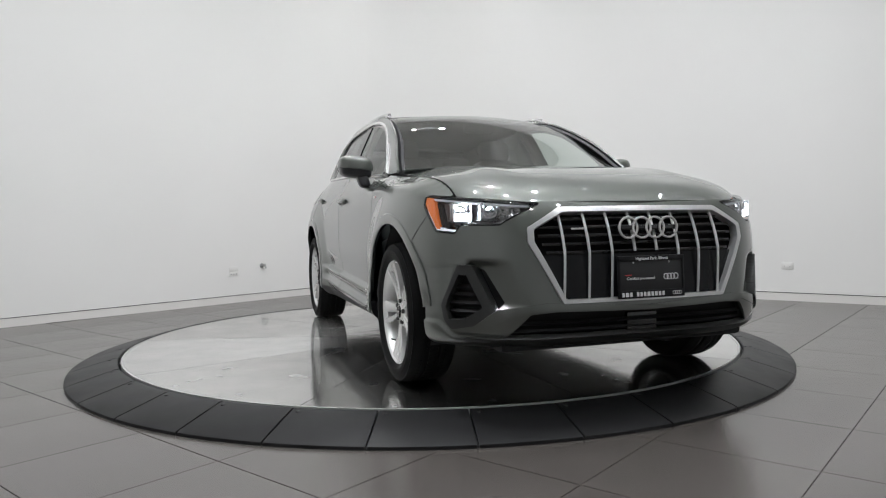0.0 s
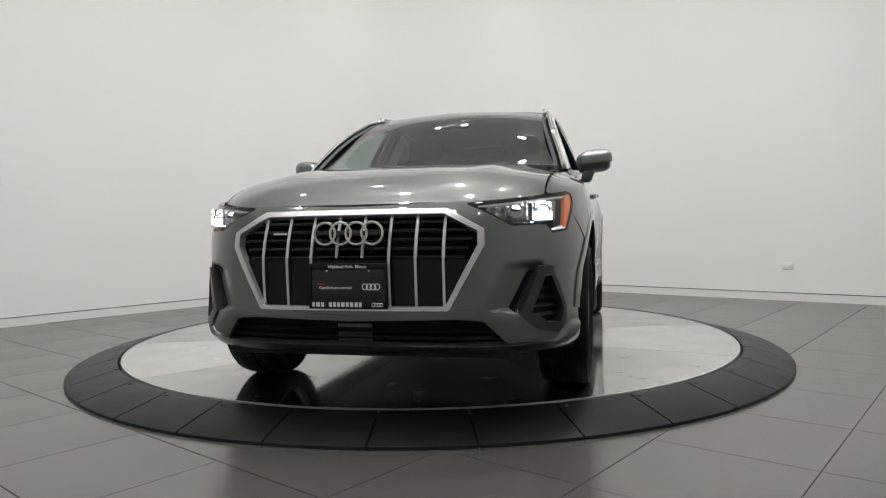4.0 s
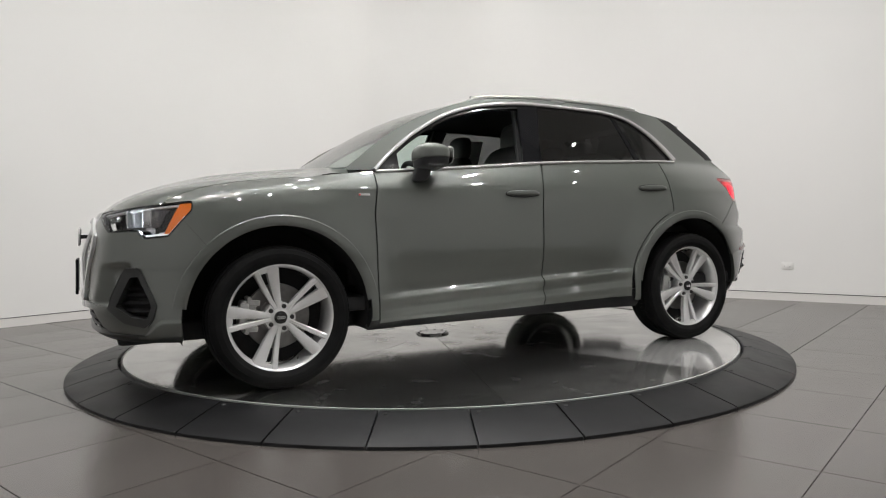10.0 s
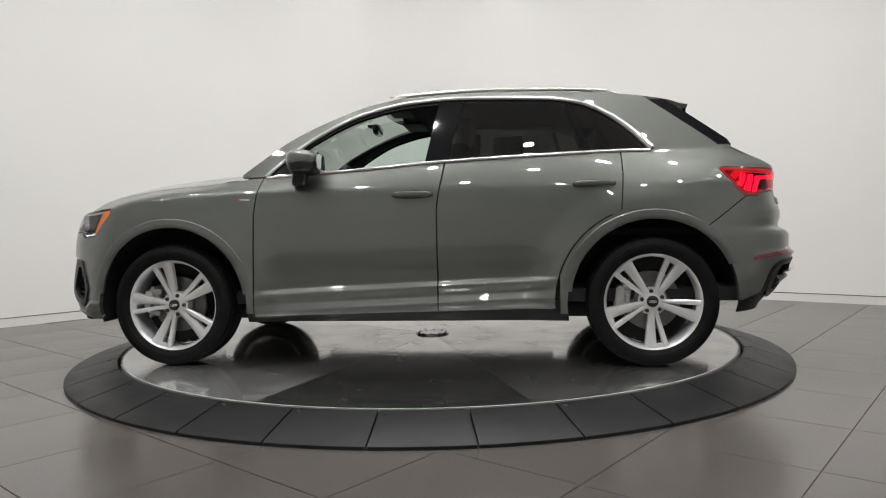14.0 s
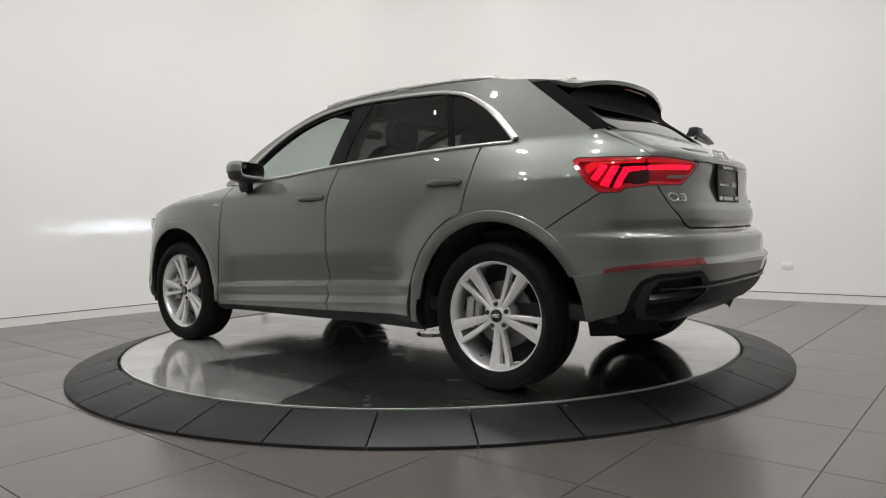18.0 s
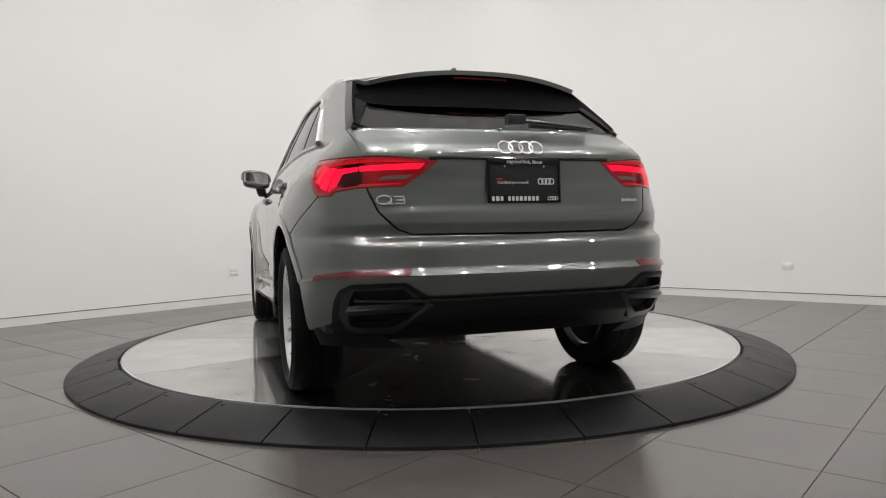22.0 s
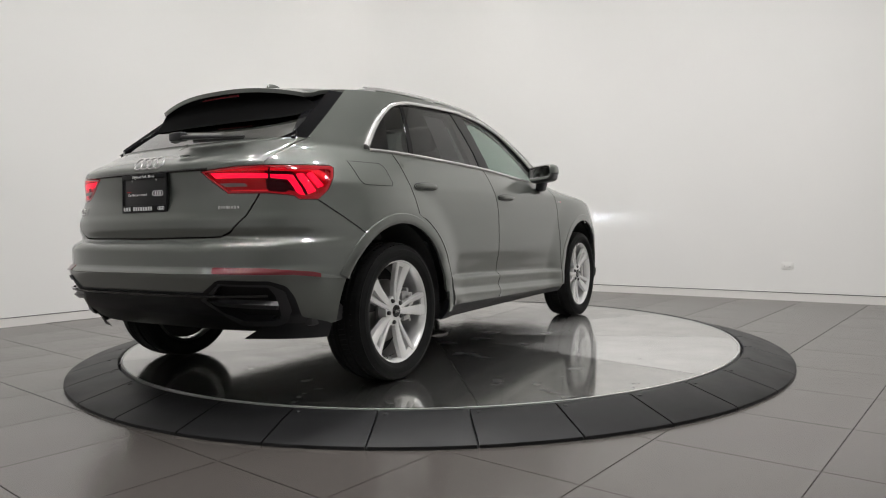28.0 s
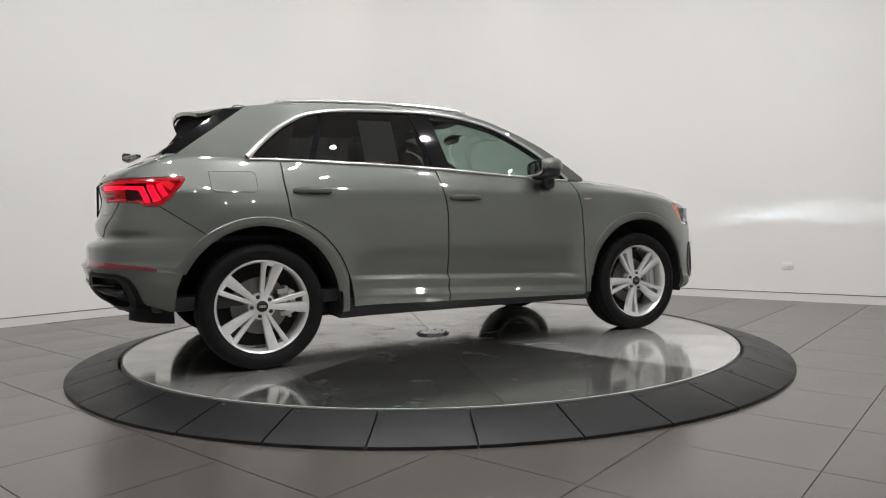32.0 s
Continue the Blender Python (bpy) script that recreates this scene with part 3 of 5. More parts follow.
intake_line = poly((-0.1, 0.400), (0.42, 0.412), (0.525, 0.404), (0.615, 0.304), (-0.1, 0.298))
tail_lamp = poly((0.377, 1.034), (0.60, 1.050), (1.190, 1.062), (1.202, 1.050), (1.196, 1.010), (1.158, 0.950), (1.10, 0.905), (0.98, 0.905), (0.948, 0.921), (0.79, 0.933), (0.545, 0.935), (0.438, 0.993))
gate_line = poly((-0.1, 1.215), (0.660, 1.205), (0.642, 1.05), (0.634, 0.92), (0.60, 0.83), (0.535, 0.765), (0.48, 0.743), (-0.1, 0.738))


def seam_z(x):
    return 0.90 - 0.7 * (x + 1.84)
dlo_top = curve((0.815, 1.062), (0.70, 1.165), (0.52, 1.296), (0.26, 1.425), (0.0, 1.484), (-0.27, 1.503), (-0.79, 1.486), (-0.99, 1.453), (-1.15, 1.375), (-1.28, 1.270), (-1.375, 1.172))
roof_edge = curve((0.95, 1.090), (0.65, 1.302), (0.39, 1.424), (0.19, 1.492), (0.0, 1.524), (-0.4, 1.540), (-0.8, 1.533), (-1.2, 1.509), (-1.5, 1.466), (-1.56, 1.446))


def arch(p, r=ARCH_R):
    return min(math.hypot(p[0] - AXLE, p[2] - HUB_Z), math.hypot(p[0] + AXLE, p[2] - HUB_Z)) - r


def gap_front_door(z):
    return 0.848 - 0.03 * max(0.0, min(1.0, (z - 0.85) / 0.2)) - 0.01 * max(0, z - 1.0)


def gap_mid(z):
    return -0.188 - 0.045 * max(0.0, (z - 0.85) / 0.27) ** 1.4


def gap_rear_door(p):
    x, _, z = p
    if z > 0.83:
        return x - (-1.175 - 0.02 * min(1, (z - 0.83) / 0.2))
    return min(x - (-1.175 + 0.0), math.hypot(x + AXLE, z - HUB_Z) - 0.515)


G = 0.0038
car = tagged(new("car"), "grey-green metallic compact SUV parked on the steel turntable, lamps lit", "car")
SIDES = ((1, "left"), (-1, "right"))

# Inner shell: what shows in the gaps between panels.
shell = bmesh.new()
for f in (1, -1):
    b2 = patch(lambda x, z: (x, side_y(x, z) - 0.024, z), ramp(-2.0, 1.88, 80), ramp(0.28, 1.05, 22), [arch, lambda p: belt_z(p[0]) - 0.03 - p[2], lambda p: p[1] - 0.45], 0, f)
    me = bpy.data.meshes.new("tmp")
    b2.to_mesh(me)
    b2.free()
    shell.from_mesh(me)
    bpy.data.meshes.remove(me)
    b2 = patch(lambda t, z: nose(t, z, -0.055), ramp(0, 0.84, 30), ramp(0.27, 0.86, 20), [lambda p: arch(p, 0.46), lambda p: lamp_line(diag(p) + 0.05, p[2])], 0, f)
    me = bpy.data.meshes.new("tmp")
    b2.to_mesh(me)
    b2.free()
    shell.from_mesh(me)
    bpy.data.meshes.remove(me)
    b2 = patch(lambda t, z: tail(t, z, -0.045), ramp(0, 0.84, 30), ramp(0.32, 1.06, 20), [lambda p: arch(p, 0.46)], 0, f)
    me = bpy.data.meshes.new("tmp")
    b2.to_mesh(me)
    b2.free()
    shell.from_mesh(me)
    bpy.data.meshes.remove(me)
kept("inner_shell", shell, PLASTIC, car)

# ---- the car: painted panels ----
CUT_BUMP = 1.70
for f, sd in SIDES:
    # Front wing: from the door gap forward to the lamp and the bumper.
    clips = [arch, lambda p: p[0] - gap_front_door(p[2]) - G, lambda p: lamp_line(diag(p), p[2]) - G, lambda p: belt_z(p[0]) - 0.0008 - p[2],
             lambda p: min(p[2] - 0.60 - G + 0.0, 9) if p[0] > 1.34 else 9, lambda p: (p[2] - 0.30)]
    clips.append(lambda p: p[2] - (0.905 - (1.83 - p[0]) * 1.3) - 0.0006 if p[0] > 1.59 else 9)
    kept("front_wing", patch(side, ramp(0.80, 1.90, 62), ramp(0.29, 1.10, 46), clips, 0.014, f), PAINT, car)
    # Doors.
    clips = [arch, lambda p: gap_front_door(p[2]) - p[0] - G, lambda p: p[0] - gap_mid(p[2]) - G, lambda p: belt_z(p[0]) - 0.006 - p[2], lambda p: p[2] - 0.282 - 0.035 * (0.85 - p[0]) / 1.7]
    door = kept("front_door", patch(side, ramp(-0.26, 0.88, 52), ramp(0.28, 0.50, 62) + ramp(0.515, 1.15, 36), clips, 0.014, f), PAINT, car)
    clips = [lambda p: gap_mid(p[2]) - p[0] - G, lambda p: gap_rear_door(p) - G, lambda p: belt_z(p[0]) - 0.006 - p[2], lambda p: p[2] - 0.282 - 0.035 * (0.85 - p[0]) / 1.7]
    rdoor = kept("rear_door", patch(side, ramp(-1.21, -0.16, 50), ramp(0.28, 0.50, 62) + ramp(0.515, 1.17, 36), clips, 0.014, f), PAINT, car)
    # Dark sill under the doors.
    kept("sill", patch(lambda x, z: (x, side_y(x, z) - 0.012, z), ramp(-0.92, 0.90, 40), ramp(0.245, 0.36, 8), [arch], 0.03, f), PLASTIC, car)
    # Rear quarter with the pillar behind the side glass.
    def glass_edge(p):
        return (p[0] + 1.395) * 0.60 + (1.455 - p[2]) * 0.80 if p[2] > 1.193 else 9

    def quarter_top(p):
        return roof_edge(p[0]) - p[2]
    clips = [arch, lambda p: -gap_rear_door(p) - G if p[2] < belt_z(p[0]) else 9, lambda p: tail_lamp(diag_r(p), p[2]) - G, quarter_top, glass_edge,
             lambda p: p_out(p) if p[2] > belt_z(p[0]) - 0.001 else 9,
             lambda p: p[2] - seam_z(p[0]) - G if p[0] < -1.5 else p[2] - 0.29,
             lambda p: gate_line(p[1], p[2]) - (G if p[2] < 1.03 else 0.0007)]

    def p_out(p):
        return max(p[2] - dlo_top(p[0]) - 0.010, -(p[0] + 1.385))
    def flank(t, z):
        return tail(t, z) if t <= 1 else side(XB + (t - 1) * 0.5, z)
    kept("rear_quarter", patch(flank, ramp(0.40, 1.0, 60) + ramp(1.02, 1.80, 34), ramp(0.29, 1.53, 84), clips, 0.007, f), PAINT, car)
    # Black fin behind the pillar, flush with the quarter.
    kept("window_fin", patch(side, ramp(-1.86, -1.25, 60), ramp(1.194, 1.47, 50), [lambda p: -glass_edge(p) - 0.0015, lambda p: (p[0] + 1.490) * 0.60 + (1.455 - p[2]) * 0.80, lambda p: quarter_top(p) - 0.002], 0.02, f), PILLAR, car, "black window fin")
    # Roof side and windscreen pillar above the side glass.
    kept("cant_rail", patch(side, ramp(-1.22, 0.95, 120), ramp(1.05, 1.55, 60), [lambda p: p[2] - dlo_top(p[0]) - 0.010, quarter_top, lambda p: p[0] + 1.17], 0.014, f), PAINT, car)
    # Wheel arch lip, proud of the panels.
    for cx, nm in ((AXLE, "front"), (-AXLE, "rear")):
        a0, a1 = (0.16, math.pi - 0.14) if cx > 0 else (0.14, math.pi - 0.46)
        def lip(a, r, cx=cx):
            rr = r + 0.011 * max(0.0, math.sin(a)) * max(0.0, min(1.0, (0.482 - r) / 0.042))
            x, z = cx + rr * math.cos(a), HUB_Z + rr * math.sin(a)
            end = min(a1 - a, a - a0)
            k = max(0.0, min(1.0, (0.4945 - r) / 0.004)) * max(0.05, min(1.0, end / 0.35))
            y = side_y(x, z) if z > 0.60 else plain_w(z) * end_f(x, z) + flare(x, z)
            return (x, y + (0.0045 + 0.006 * max(0.0, min(1.0, (0.56 - z) / 0.06))) * k - 0.004 * max(0.0, (0.444 - r) / 0.012), z)
        kept("arch_lip", patch(lip, ramp(a0, a1, 60), [0.432, 0.435, 0.440, 0.455, 0.47, 0.482, 0.4895, 0.4905, 0.4945], [], 0.02, f), PAINT, car)
        # Liner inside the arch.
        def well(a, y, cx=cx):
            return (cx + 0.458 * math.cos(a), y, HUB_Z + 0.458 * math.sin(a))
        bm = patch(well, ramp(-0.22, math.pi + (0.22 if cx > 0 else -0.03), 40), ramp(0.50, 0.845, 6), [], 0, f)
        c = bm.verts.new((cx, 0.50 * f, HUB_Z))
        ring = [bm.verts.new((cx + 0.458 * math.cos(a), 0.50 * f, HUB_Z + 0.458 * math.sin(a))) for a in ramp(-0.22, math.pi + (0.22 if cx > 0 else -0.03), 40)]
        for i in range(39):
            bm.faces.new((c, ring[i], ring[i + 1]))
        kept("arch_liner", bm, LINER, car)

# Bonnet.
kept("bonnet", patch(lambda x, y: (x, y, hood_z(x, y)), ramp(0.80, 2.105, 70), ramp(-0.80, 0.80, 65),
                     [lambda p: lip_x(p[1]) - p[0], lambda p: HOOD_Y - abs(p[1]) - 0.0006, lambda p: p[0] - (1.03 - 0.21 * (p[1] / 0.73) ** 2),
                      lambda p: lamp_line(abs(p[1]) - (p[0] - 1.92), p[2]) - G if abs(p[1]) > 0.3 else 9], 0.02, 1), PAINT, car)


def wind(u, v):
    x = (1.035 - 0.115 * u * u) * (1 - v) + (0.125 - 0.075 * u * u) * v
    z = (1.112 - 0.024 * u * u) * (1 - v) + (1.538 - 0.034 * u * u) * v
    b = 0.046 * math.sin(math.pi * v ** 1.35) * (1 - 0.1 * u * u)
    return (x + 0.42 * b, u * ((0.735) * (1 - v) + 0.612 * v), z + 0.9 * b)


kept("windscreen", patch(wind, ramp(-0.985, 0.985, 31), ramp(0.0, 0.985, 22), [], 0.005, 1), GLASS_F, car)
kept("screen_border", patch(lambda u, v: tuple(Vector(wind(u, v)) + Vector((-0.003, 0, -0.006))), ramp(-0.99, 0.99, 67), ramp(0.0, 0.985, 48),
                            [lambda p: max(abs(p[1]) - 0.685 + (p[2] - 1.1) * 0.28, 1.118 - p[2] - 0.03 * abs(p[1]), p[2] - 1.505 + 0.04 * p[1] ** 2)], 0, 1), GLOSSBLACK, car)
kept("cowl", patch(lambda x, y: (x, y, 1.084 - 0.027 * (y / 0.73) ** 2 - 0.2 * max(0, x - 1.03)), ramp(0.86, 1.07, 8), ramp(-0.73, 0.73, 20), [], 0.01, 1), PLASTIC, car)

roof_mid = curve((0.16, 1.522), (0.0, 1.546), (-0.4, 1.558), (-0.8, 1.553), (-1.2, 1.540), (-1.5, 1.516), (-1.66, 1.498), (-1.75, 1.484))
roof_half = lambda x: side_y(max(x, -1.56), roof_edge(max(x, -1.56)))


def roof(x, u):
    w = roof_half(min(x, 0.05)) * (1.0 - 0.18 * max(0.0, (-1.45 - x) / 0.3) ** 1.5)
    e = roof_edge(max(min(x, 0.1), -1.56)) - max(0.0, -1.56 - x) * 0.12
    z = e + (roof_mid(x) - e) * (1 - abs(u) ** 2.6) if x < 0.1 else roof_mid(x) - 0.03 * u * u
    return (x - 0.05 * u * u * max(0, min(1, (x + 0.1) / 0.2)), w * u, z)


kept("roof", patch(roof, ramp(0.13, -1.42, 60), ramp(-1.0, 1.0, 41), [], 0.012, 1), PAINT, car)


def spoiler_x(u):
    return -1.685 + 0.075 * u * u


kept("spoiler", patch(lambda s, u: roof(-1.424 + (spoiler_x(u) + 1.424) * s, u * 0.985), ramp(0, 1.0, 18), ramp(-1.0, 1.0, 41), [], 0.02, 1), PAINT, car)
# ---- the car: front ----
def soft(a, b, v):
    k = max(0.0, min(1.0, (v - a) / (b - a)))
    return k * k * (3 - 2 * k)


def bumper(t, z):
    """The front skin: dished beside the side vents, with a skirt that steps out towards the wheels."""
    d = diag(nose(t, z))
    left = 0.45 + (z - 0.43) * 0.56
    dish = -0.030 * soft(left - 0.17, left + 0.03, d) * soft(0.415, 0.45, z) * soft(0.635, 0.60, z) if d < 0.66 else 0.0
    step = 0.30 + 0.065 * soft(0.76, 0.90, d)
    return nose(t, z, dish + 0.016 * soft(step + 0.008, step - 0.006, z) * soft(0.55, 0.80, d))


fb = [arch, lambda p: lamp_line(diag(p), p[2]) - G, lambda p: vent_line(diag(p), p[2]), lambda p: scoop_line(diag(p), p[2]), lambda p: grille_line(p[1], p[2]) + 0.004,
      lambda p: intake_line(p[1], p[2]), lambda p: 0.858 + 0.03 * p[1] - p[2],
      lambda p: (0.905 - (1.83 - p[0]) * 1.3) - 0.0004 - p[2] if p[0] > 1.59 else (0.60 - G - p[2]), lambda p: p[2] - 0.272]
kept("front_bumper", whole(bumper, 0.93, 96, ramp(0.262, 0.90, 84), fb, 0.022), PAINT, car)
# Lower lip blade.
kept("front_lip", whole(lambda t, z: nose(t, z, 0.012), 0.86, 48, ramp(0.262, 0.300, 5), [arch], 0.02), TRIM_GREY, car)
# Bright frame round the grille.
kept("grille_frame", whole(lambda t, z: nose(t, z, 0.014), 0.74, 80, ramp(0.43, 0.86, 80),
                           [lambda p: -grille_line(p[1], p[2]), lambda p: grille_in(p[1], p[2])], 0.035), SILVER, car, "matt silver grille frame")
for f, sd in SIDES:
    # Side vent frame and blades.
    kept("vent_frame", patch(lambda t, z: nose(t, z, 0.012), ramp(0.46, 0.93, 80), ramp(0.33, 0.62, 60),
                             [lambda p: -vent_line(diag(p), p[2]) + 0.003, lambda p: vent_in(diag(p), p[2])], 0.06, f), TRIM_GREY, car, "satin dark grey vent frame")
    kept("vent_back", patch(lambda t, z: nose(t, z, -0.055), ramp(0.44, 0.93, 30), ramp(0.33, 0.62, 16), [lambda p: 0.02 - min(vent_line(diag(p), p[2]), scoop_line(diag(p), p[2]))], 0, f), PLASTIC, car)
    for z0 in (0.415, 0.450, 0.485, 0.520):
        kept("vent_blade", patch(lambda t, z, z0=z0: nose(t, z, -0.022 - (z - z0) * 1.2), ramp(0.44, 0.93, 34), ramp(z0 - 0.005, z0 + 0.007, 3),
                                 [lambda p: 0.004 - vent_in(diag(p), p[2])], 0.02, f), PLASTIC, car)


def join(bm, other):
    me = bpy.data.meshes.new("tmp")
    other.to_mesh(me)
    other.free()
    bm.from_mesh(me)
    bpy.data.meshes.remove(me)
    return bm


def blob(c, r, e=0.75, nu=28, nv=18, shape=None):
    """A rounded block: a superellipsoid about c with half sizes r."""
    bm = bmesh.new()

    def pw(v):
        return math.copysign(abs(v) ** e, v)
    rows = []
    for j in range(1, nv):
        b = -math.pi / 2 + math.pi * j / nv
        row = []
        for i in range(nu):
            a = math.tau * i / nu
            p = Vector((pw(math.cos(b)) * pw(math.cos(a)) * r[0], pw(math.cos(b)) * pw(math.sin(a)) * r[1], pw(math.sin(b)) * r[2]))
            if shape:
                p = shape(p)
            row.append(bm.verts.new(p + Vector(c)))
        rows.append(row)
    lo, hi = Vector((0, 0, -r[2])), Vector((0, 0, r[2]))
    if shape:
        lo, hi = shape(lo), shape(hi)
    lo, hi = bm.verts.new(lo + Vector(c)), bm.verts.new(hi + Vector(c))
    for j in range(len(rows) - 1):
        for i in range(nu):
            bm.faces.new((rows[j][i], rows[j][(i + 1) % nu], rows[j + 1][(i + 1) % nu], rows[j + 1][i]))
    for i in range(nu):
        bm.faces.new((lo, rows[0][(i + 1) % nu], rows[0][i]))
        bm.faces.new((hi, rows[-1][i], rows[-1][(i + 1) % nu]))
    return bm


def text_bm(body, size, m, extrude=0.0008):
    """Lettering as a mesh, centred on the pose m, facing its +z."""
    cu = bpy.data.curves.new("lettering", "FONT")
    cu.body, cu.size, cu.align_x, cu.align_y, cu.extrude = body, size, "CENTER", "CENTER", extrude
    cu.resolution_u = 3
    ob = bpy.data.objects.new("lettering", cu)
    scene.collection.objects.link(ob)
    bpy.context.view_layer.update()
    me = bpy.data.meshes.new_from_object(ob.evaluated_get(bpy.context.evaluated_depsgraph_get()))
    bm = bmesh.new()
    bm.from_mesh(me)
    bpy.data.objects.remove(ob)
    bpy.data.curves.remove(cu)
    bpy.data.meshes.remove(me)
    bmesh.ops.transform(bm, matrix=m, verts=bm.verts)
    return bm


def torus(c, big, small, axis, n=40, k=8):
    """A ring about c whose hole runs along axis."""
    z = Vector(axis).normalized()
    x = z.orthogonal().normalized()
    y = z.cross(x)
    pts = [Vector(c) + (x * math.cos(a) + y * math.sin(a)) * big for a in ramp(0, math.tau * (1 - 1 / n), n)]
    return tube(pts, small, k, True, 1.0, z)


def facing(p, normal, up=Vector((0, 0, 1))):
    """A pose at p whose +z is the normal and whose +y is near up."""
    n = Vector(normal).normalized()
    s = up.cross(n).normalized()
    u = n.cross(s)
    return Matrix.Translation(p) @ Matrix((s, u, n)).transposed().to_4x4()


# ---- the car: grille, emblem, plates ----
def dealer_plate(parent, mid, normal, name):
    m = facing(mid, normal)
    plate = part(name, boxed(-0.160, 0.160, -0.086, 0.086, -0.004, 0.004, 0.003, m), PLATE_BLACK, parent, "black dealer plate with white lettering")
    rim = boxed(-0.163, 0.163, 0.066, 0.089, -0.004, 0.009, 0.003, m)
    join(rim, boxed(-0.163, 0.163, -0.089, -0.056, -0.004, 0.009, 0.003, m))
    join(rim, boxed(-0.163, -0.153, -0.089, 0.089, -0.004, 0.009, 0.003, m))
    join(rim, boxed(0.153, 0.163, -0.089, 0.089, -0.004, 0.009, 0.003, m))
    part("plate_frame", rim, PLASTIC, plate)
    part("lettering", text_bm("Highland Park, Illinois", 0.0185, m @ pose(0, 0.0765, 0.0095)), PRINT, plate, smooth=False)
    part("lettering", text_bm("Certified pre-owned", 0.0165, m @ pose(-0.052, -0.006, 0.0045)), PRINT, plate, smooth=False)
    part("print_bar", boxed(-0.128, -0.098, 0.006, 0.011, 0.004, 0.0052, 0, m), PRINT_RED, plate, smooth=False)
    x = -0.148
    for w in (0.017, 0.021, 0.017, 0.0, 0.017, 0.017, 0.017, 0.020, 0.017, 0.019, 0.018, 0.017):
        if w:
            part("print_bar", boxed(x, x + w - 0.006, -0.081, -0.063, 0.009, 0.0102, 0, m), PRINT, plate, smooth=False)
        x += (w or 0.016)
    for k in range(4):
        part("printed_ring", torus(m @ Vector((0.072 + 0.0165 * k, -0.002, 0.005)), 0.0115, 0.0018, m.to_3x3() @ Vector((0, 0, 1)), 24, 5), PRINT, plate)
    for k in range(4):
        part("printed_ring", torus(m @ Vector((0.108 + 0.0105 * k, -0.072, 0.0098)), 0.0070, 0.0012, m.to_3x3() @ Vector((0, 0, 1)), 18, 4), PRINT, plate)
    for sx in (-1, 1):
        part("plate_screw", revolve([(0, 0.003), (0.004, 0.002), (0.005, 0)], "z", 10), CHROME, plate).matrix_basis = m @ pose(sx * 0.088, 0.060, 0.005)
    return plate


kept("grille_back", whole(lambda t, z: nose(t, z, -0.030), 0.72, 30, ramp(0.45, 0.84, 16), [lambda p: 0.01 - grille_line(p[1], p[2])], 0), SOFFIT, car)
for z0 in (0.655, 0.690, 0.725, 0.760, 0.793):
    half = 0.36 + 0.13 * max(0.0, min(1.0, (0.815 - z0) / 0.06)) - max(0.0, (0.74 - z0)) * 0.42
    pts = [nose_at(y, z0, -0.012) for y in ramp(-half, half, 25)]
    part("grille_slat", tube(pts, 0.0045, 6, False, 1.6), GLOSSBLACK, car)
kept("grille_panel", whole(lambda t, z: nose(t, z, -0.010), 0.66, 30, ramp(0.46, 0.645, 14), [lambda p: -grille_in(p[1], p[2]) - 0.002], 0.01), PILLAR, car, "gloss black sensor panel")
for y in (-0.385, -0.275, -0.168, -0.058, 0.050, 0.160, 0.268, 0.378):
    top, mid_z, low = 0.828 - 0.2 * max(0, abs(y) - 0.36), 0.655, 0.462
    part("grille_bar", tube([nose_at(y, z, -0.014 + 0.026 * k / 6) for k, z in enumerate(ramp(top, mid_z, 7))], 0.0052, 8, False, 1.3, Vector((0, 1, 0))), SILVER, car, "satin silver upright bar")
    if abs(y) > 0.1:
        part("grille_bar", tube([nose_at(y, z, 0.012 - 0.016 * k / 4) for k, z in enumerate(ramp(mid_z, low, 5))], 0.0050, 8, False, 1.2, Vector((0, 1, 0))), SILVER, car, "satin silver upright bar")
for k in range(4):
    y = -0.099 + 0.066 * k
    part("emblem_ring", torus(nose_at(y, 0.752, 0.040), 0.0435, 0.0052, (1, 0, 0.06), 40, 8), CHROME, car, "chrome ring of the emblem")
part("emblem_mount", boxed(2.16, 2.196, -0.14, 0.14, 0.742, 0.762, 0.003), GLOSSBLACK, car)
part("grille_badge", boxed(2.153, 2.16, -0.345, -0.285, 0.748, 0.757, 0.002), CHROME, car, "small chrome lettering bar")
dealer_plate(car, nose_at(0, 0.545, 0.032), (1, 0, 0.03), "front_plate")
# Lower intake.
kept("intake_back", whole(lambda t, z: nose(t, z, -0.05), 0.72, 26, ramp(0.29, 0.43, 8), [lambda p: 0.01 - intake_line(p[1], p[2])], 0), BLACK, car)
for z0 in (0.335, 0.368):
    kept("intake_slat", whole(lambda t, z, z0=z0: nose(t, z, -0.018 - (z - z0)), 0.70, 26, ramp(z0 - 0.004, z0 + 0.006, 3), [lambda p: 0.003 - intake_line(p[1], p[2])], 0.015), PLASTIC, car)
kept("splitter_blade", whole(lambda t, z: nose(t, z, 0.014 * min(1.0, max(0.0, (0.72 - nose(t, z)[1]) / 0.2))), 0.80, 80, ramp(0.350, 0.460, 26),
                             [lambda p: p[2] - min(0.404 + 0.03 * p[1], 0.419 - 0.31 * (p[1] - 0.53)), lambda p: min(0.424 + 0.06 * p[1], 0.452 - 0.13 * (p[1] - 0.456)) - p[2], lambda p: vent_line(diag(p), p[2]) - 0.002, lambda p: scoop_line(diag(p), p[2]) - 0.002, lambda p: grille_line(p[1], p[2]) - 0.002], 0.02), PAINT, car, "painted blade under the grille")
radar = boxed(2.120, 2.150, -0.075, 0.075, 0.312, 0.392, 0.006)
part("radar_cover", radar, GLOSSBLACK, car)

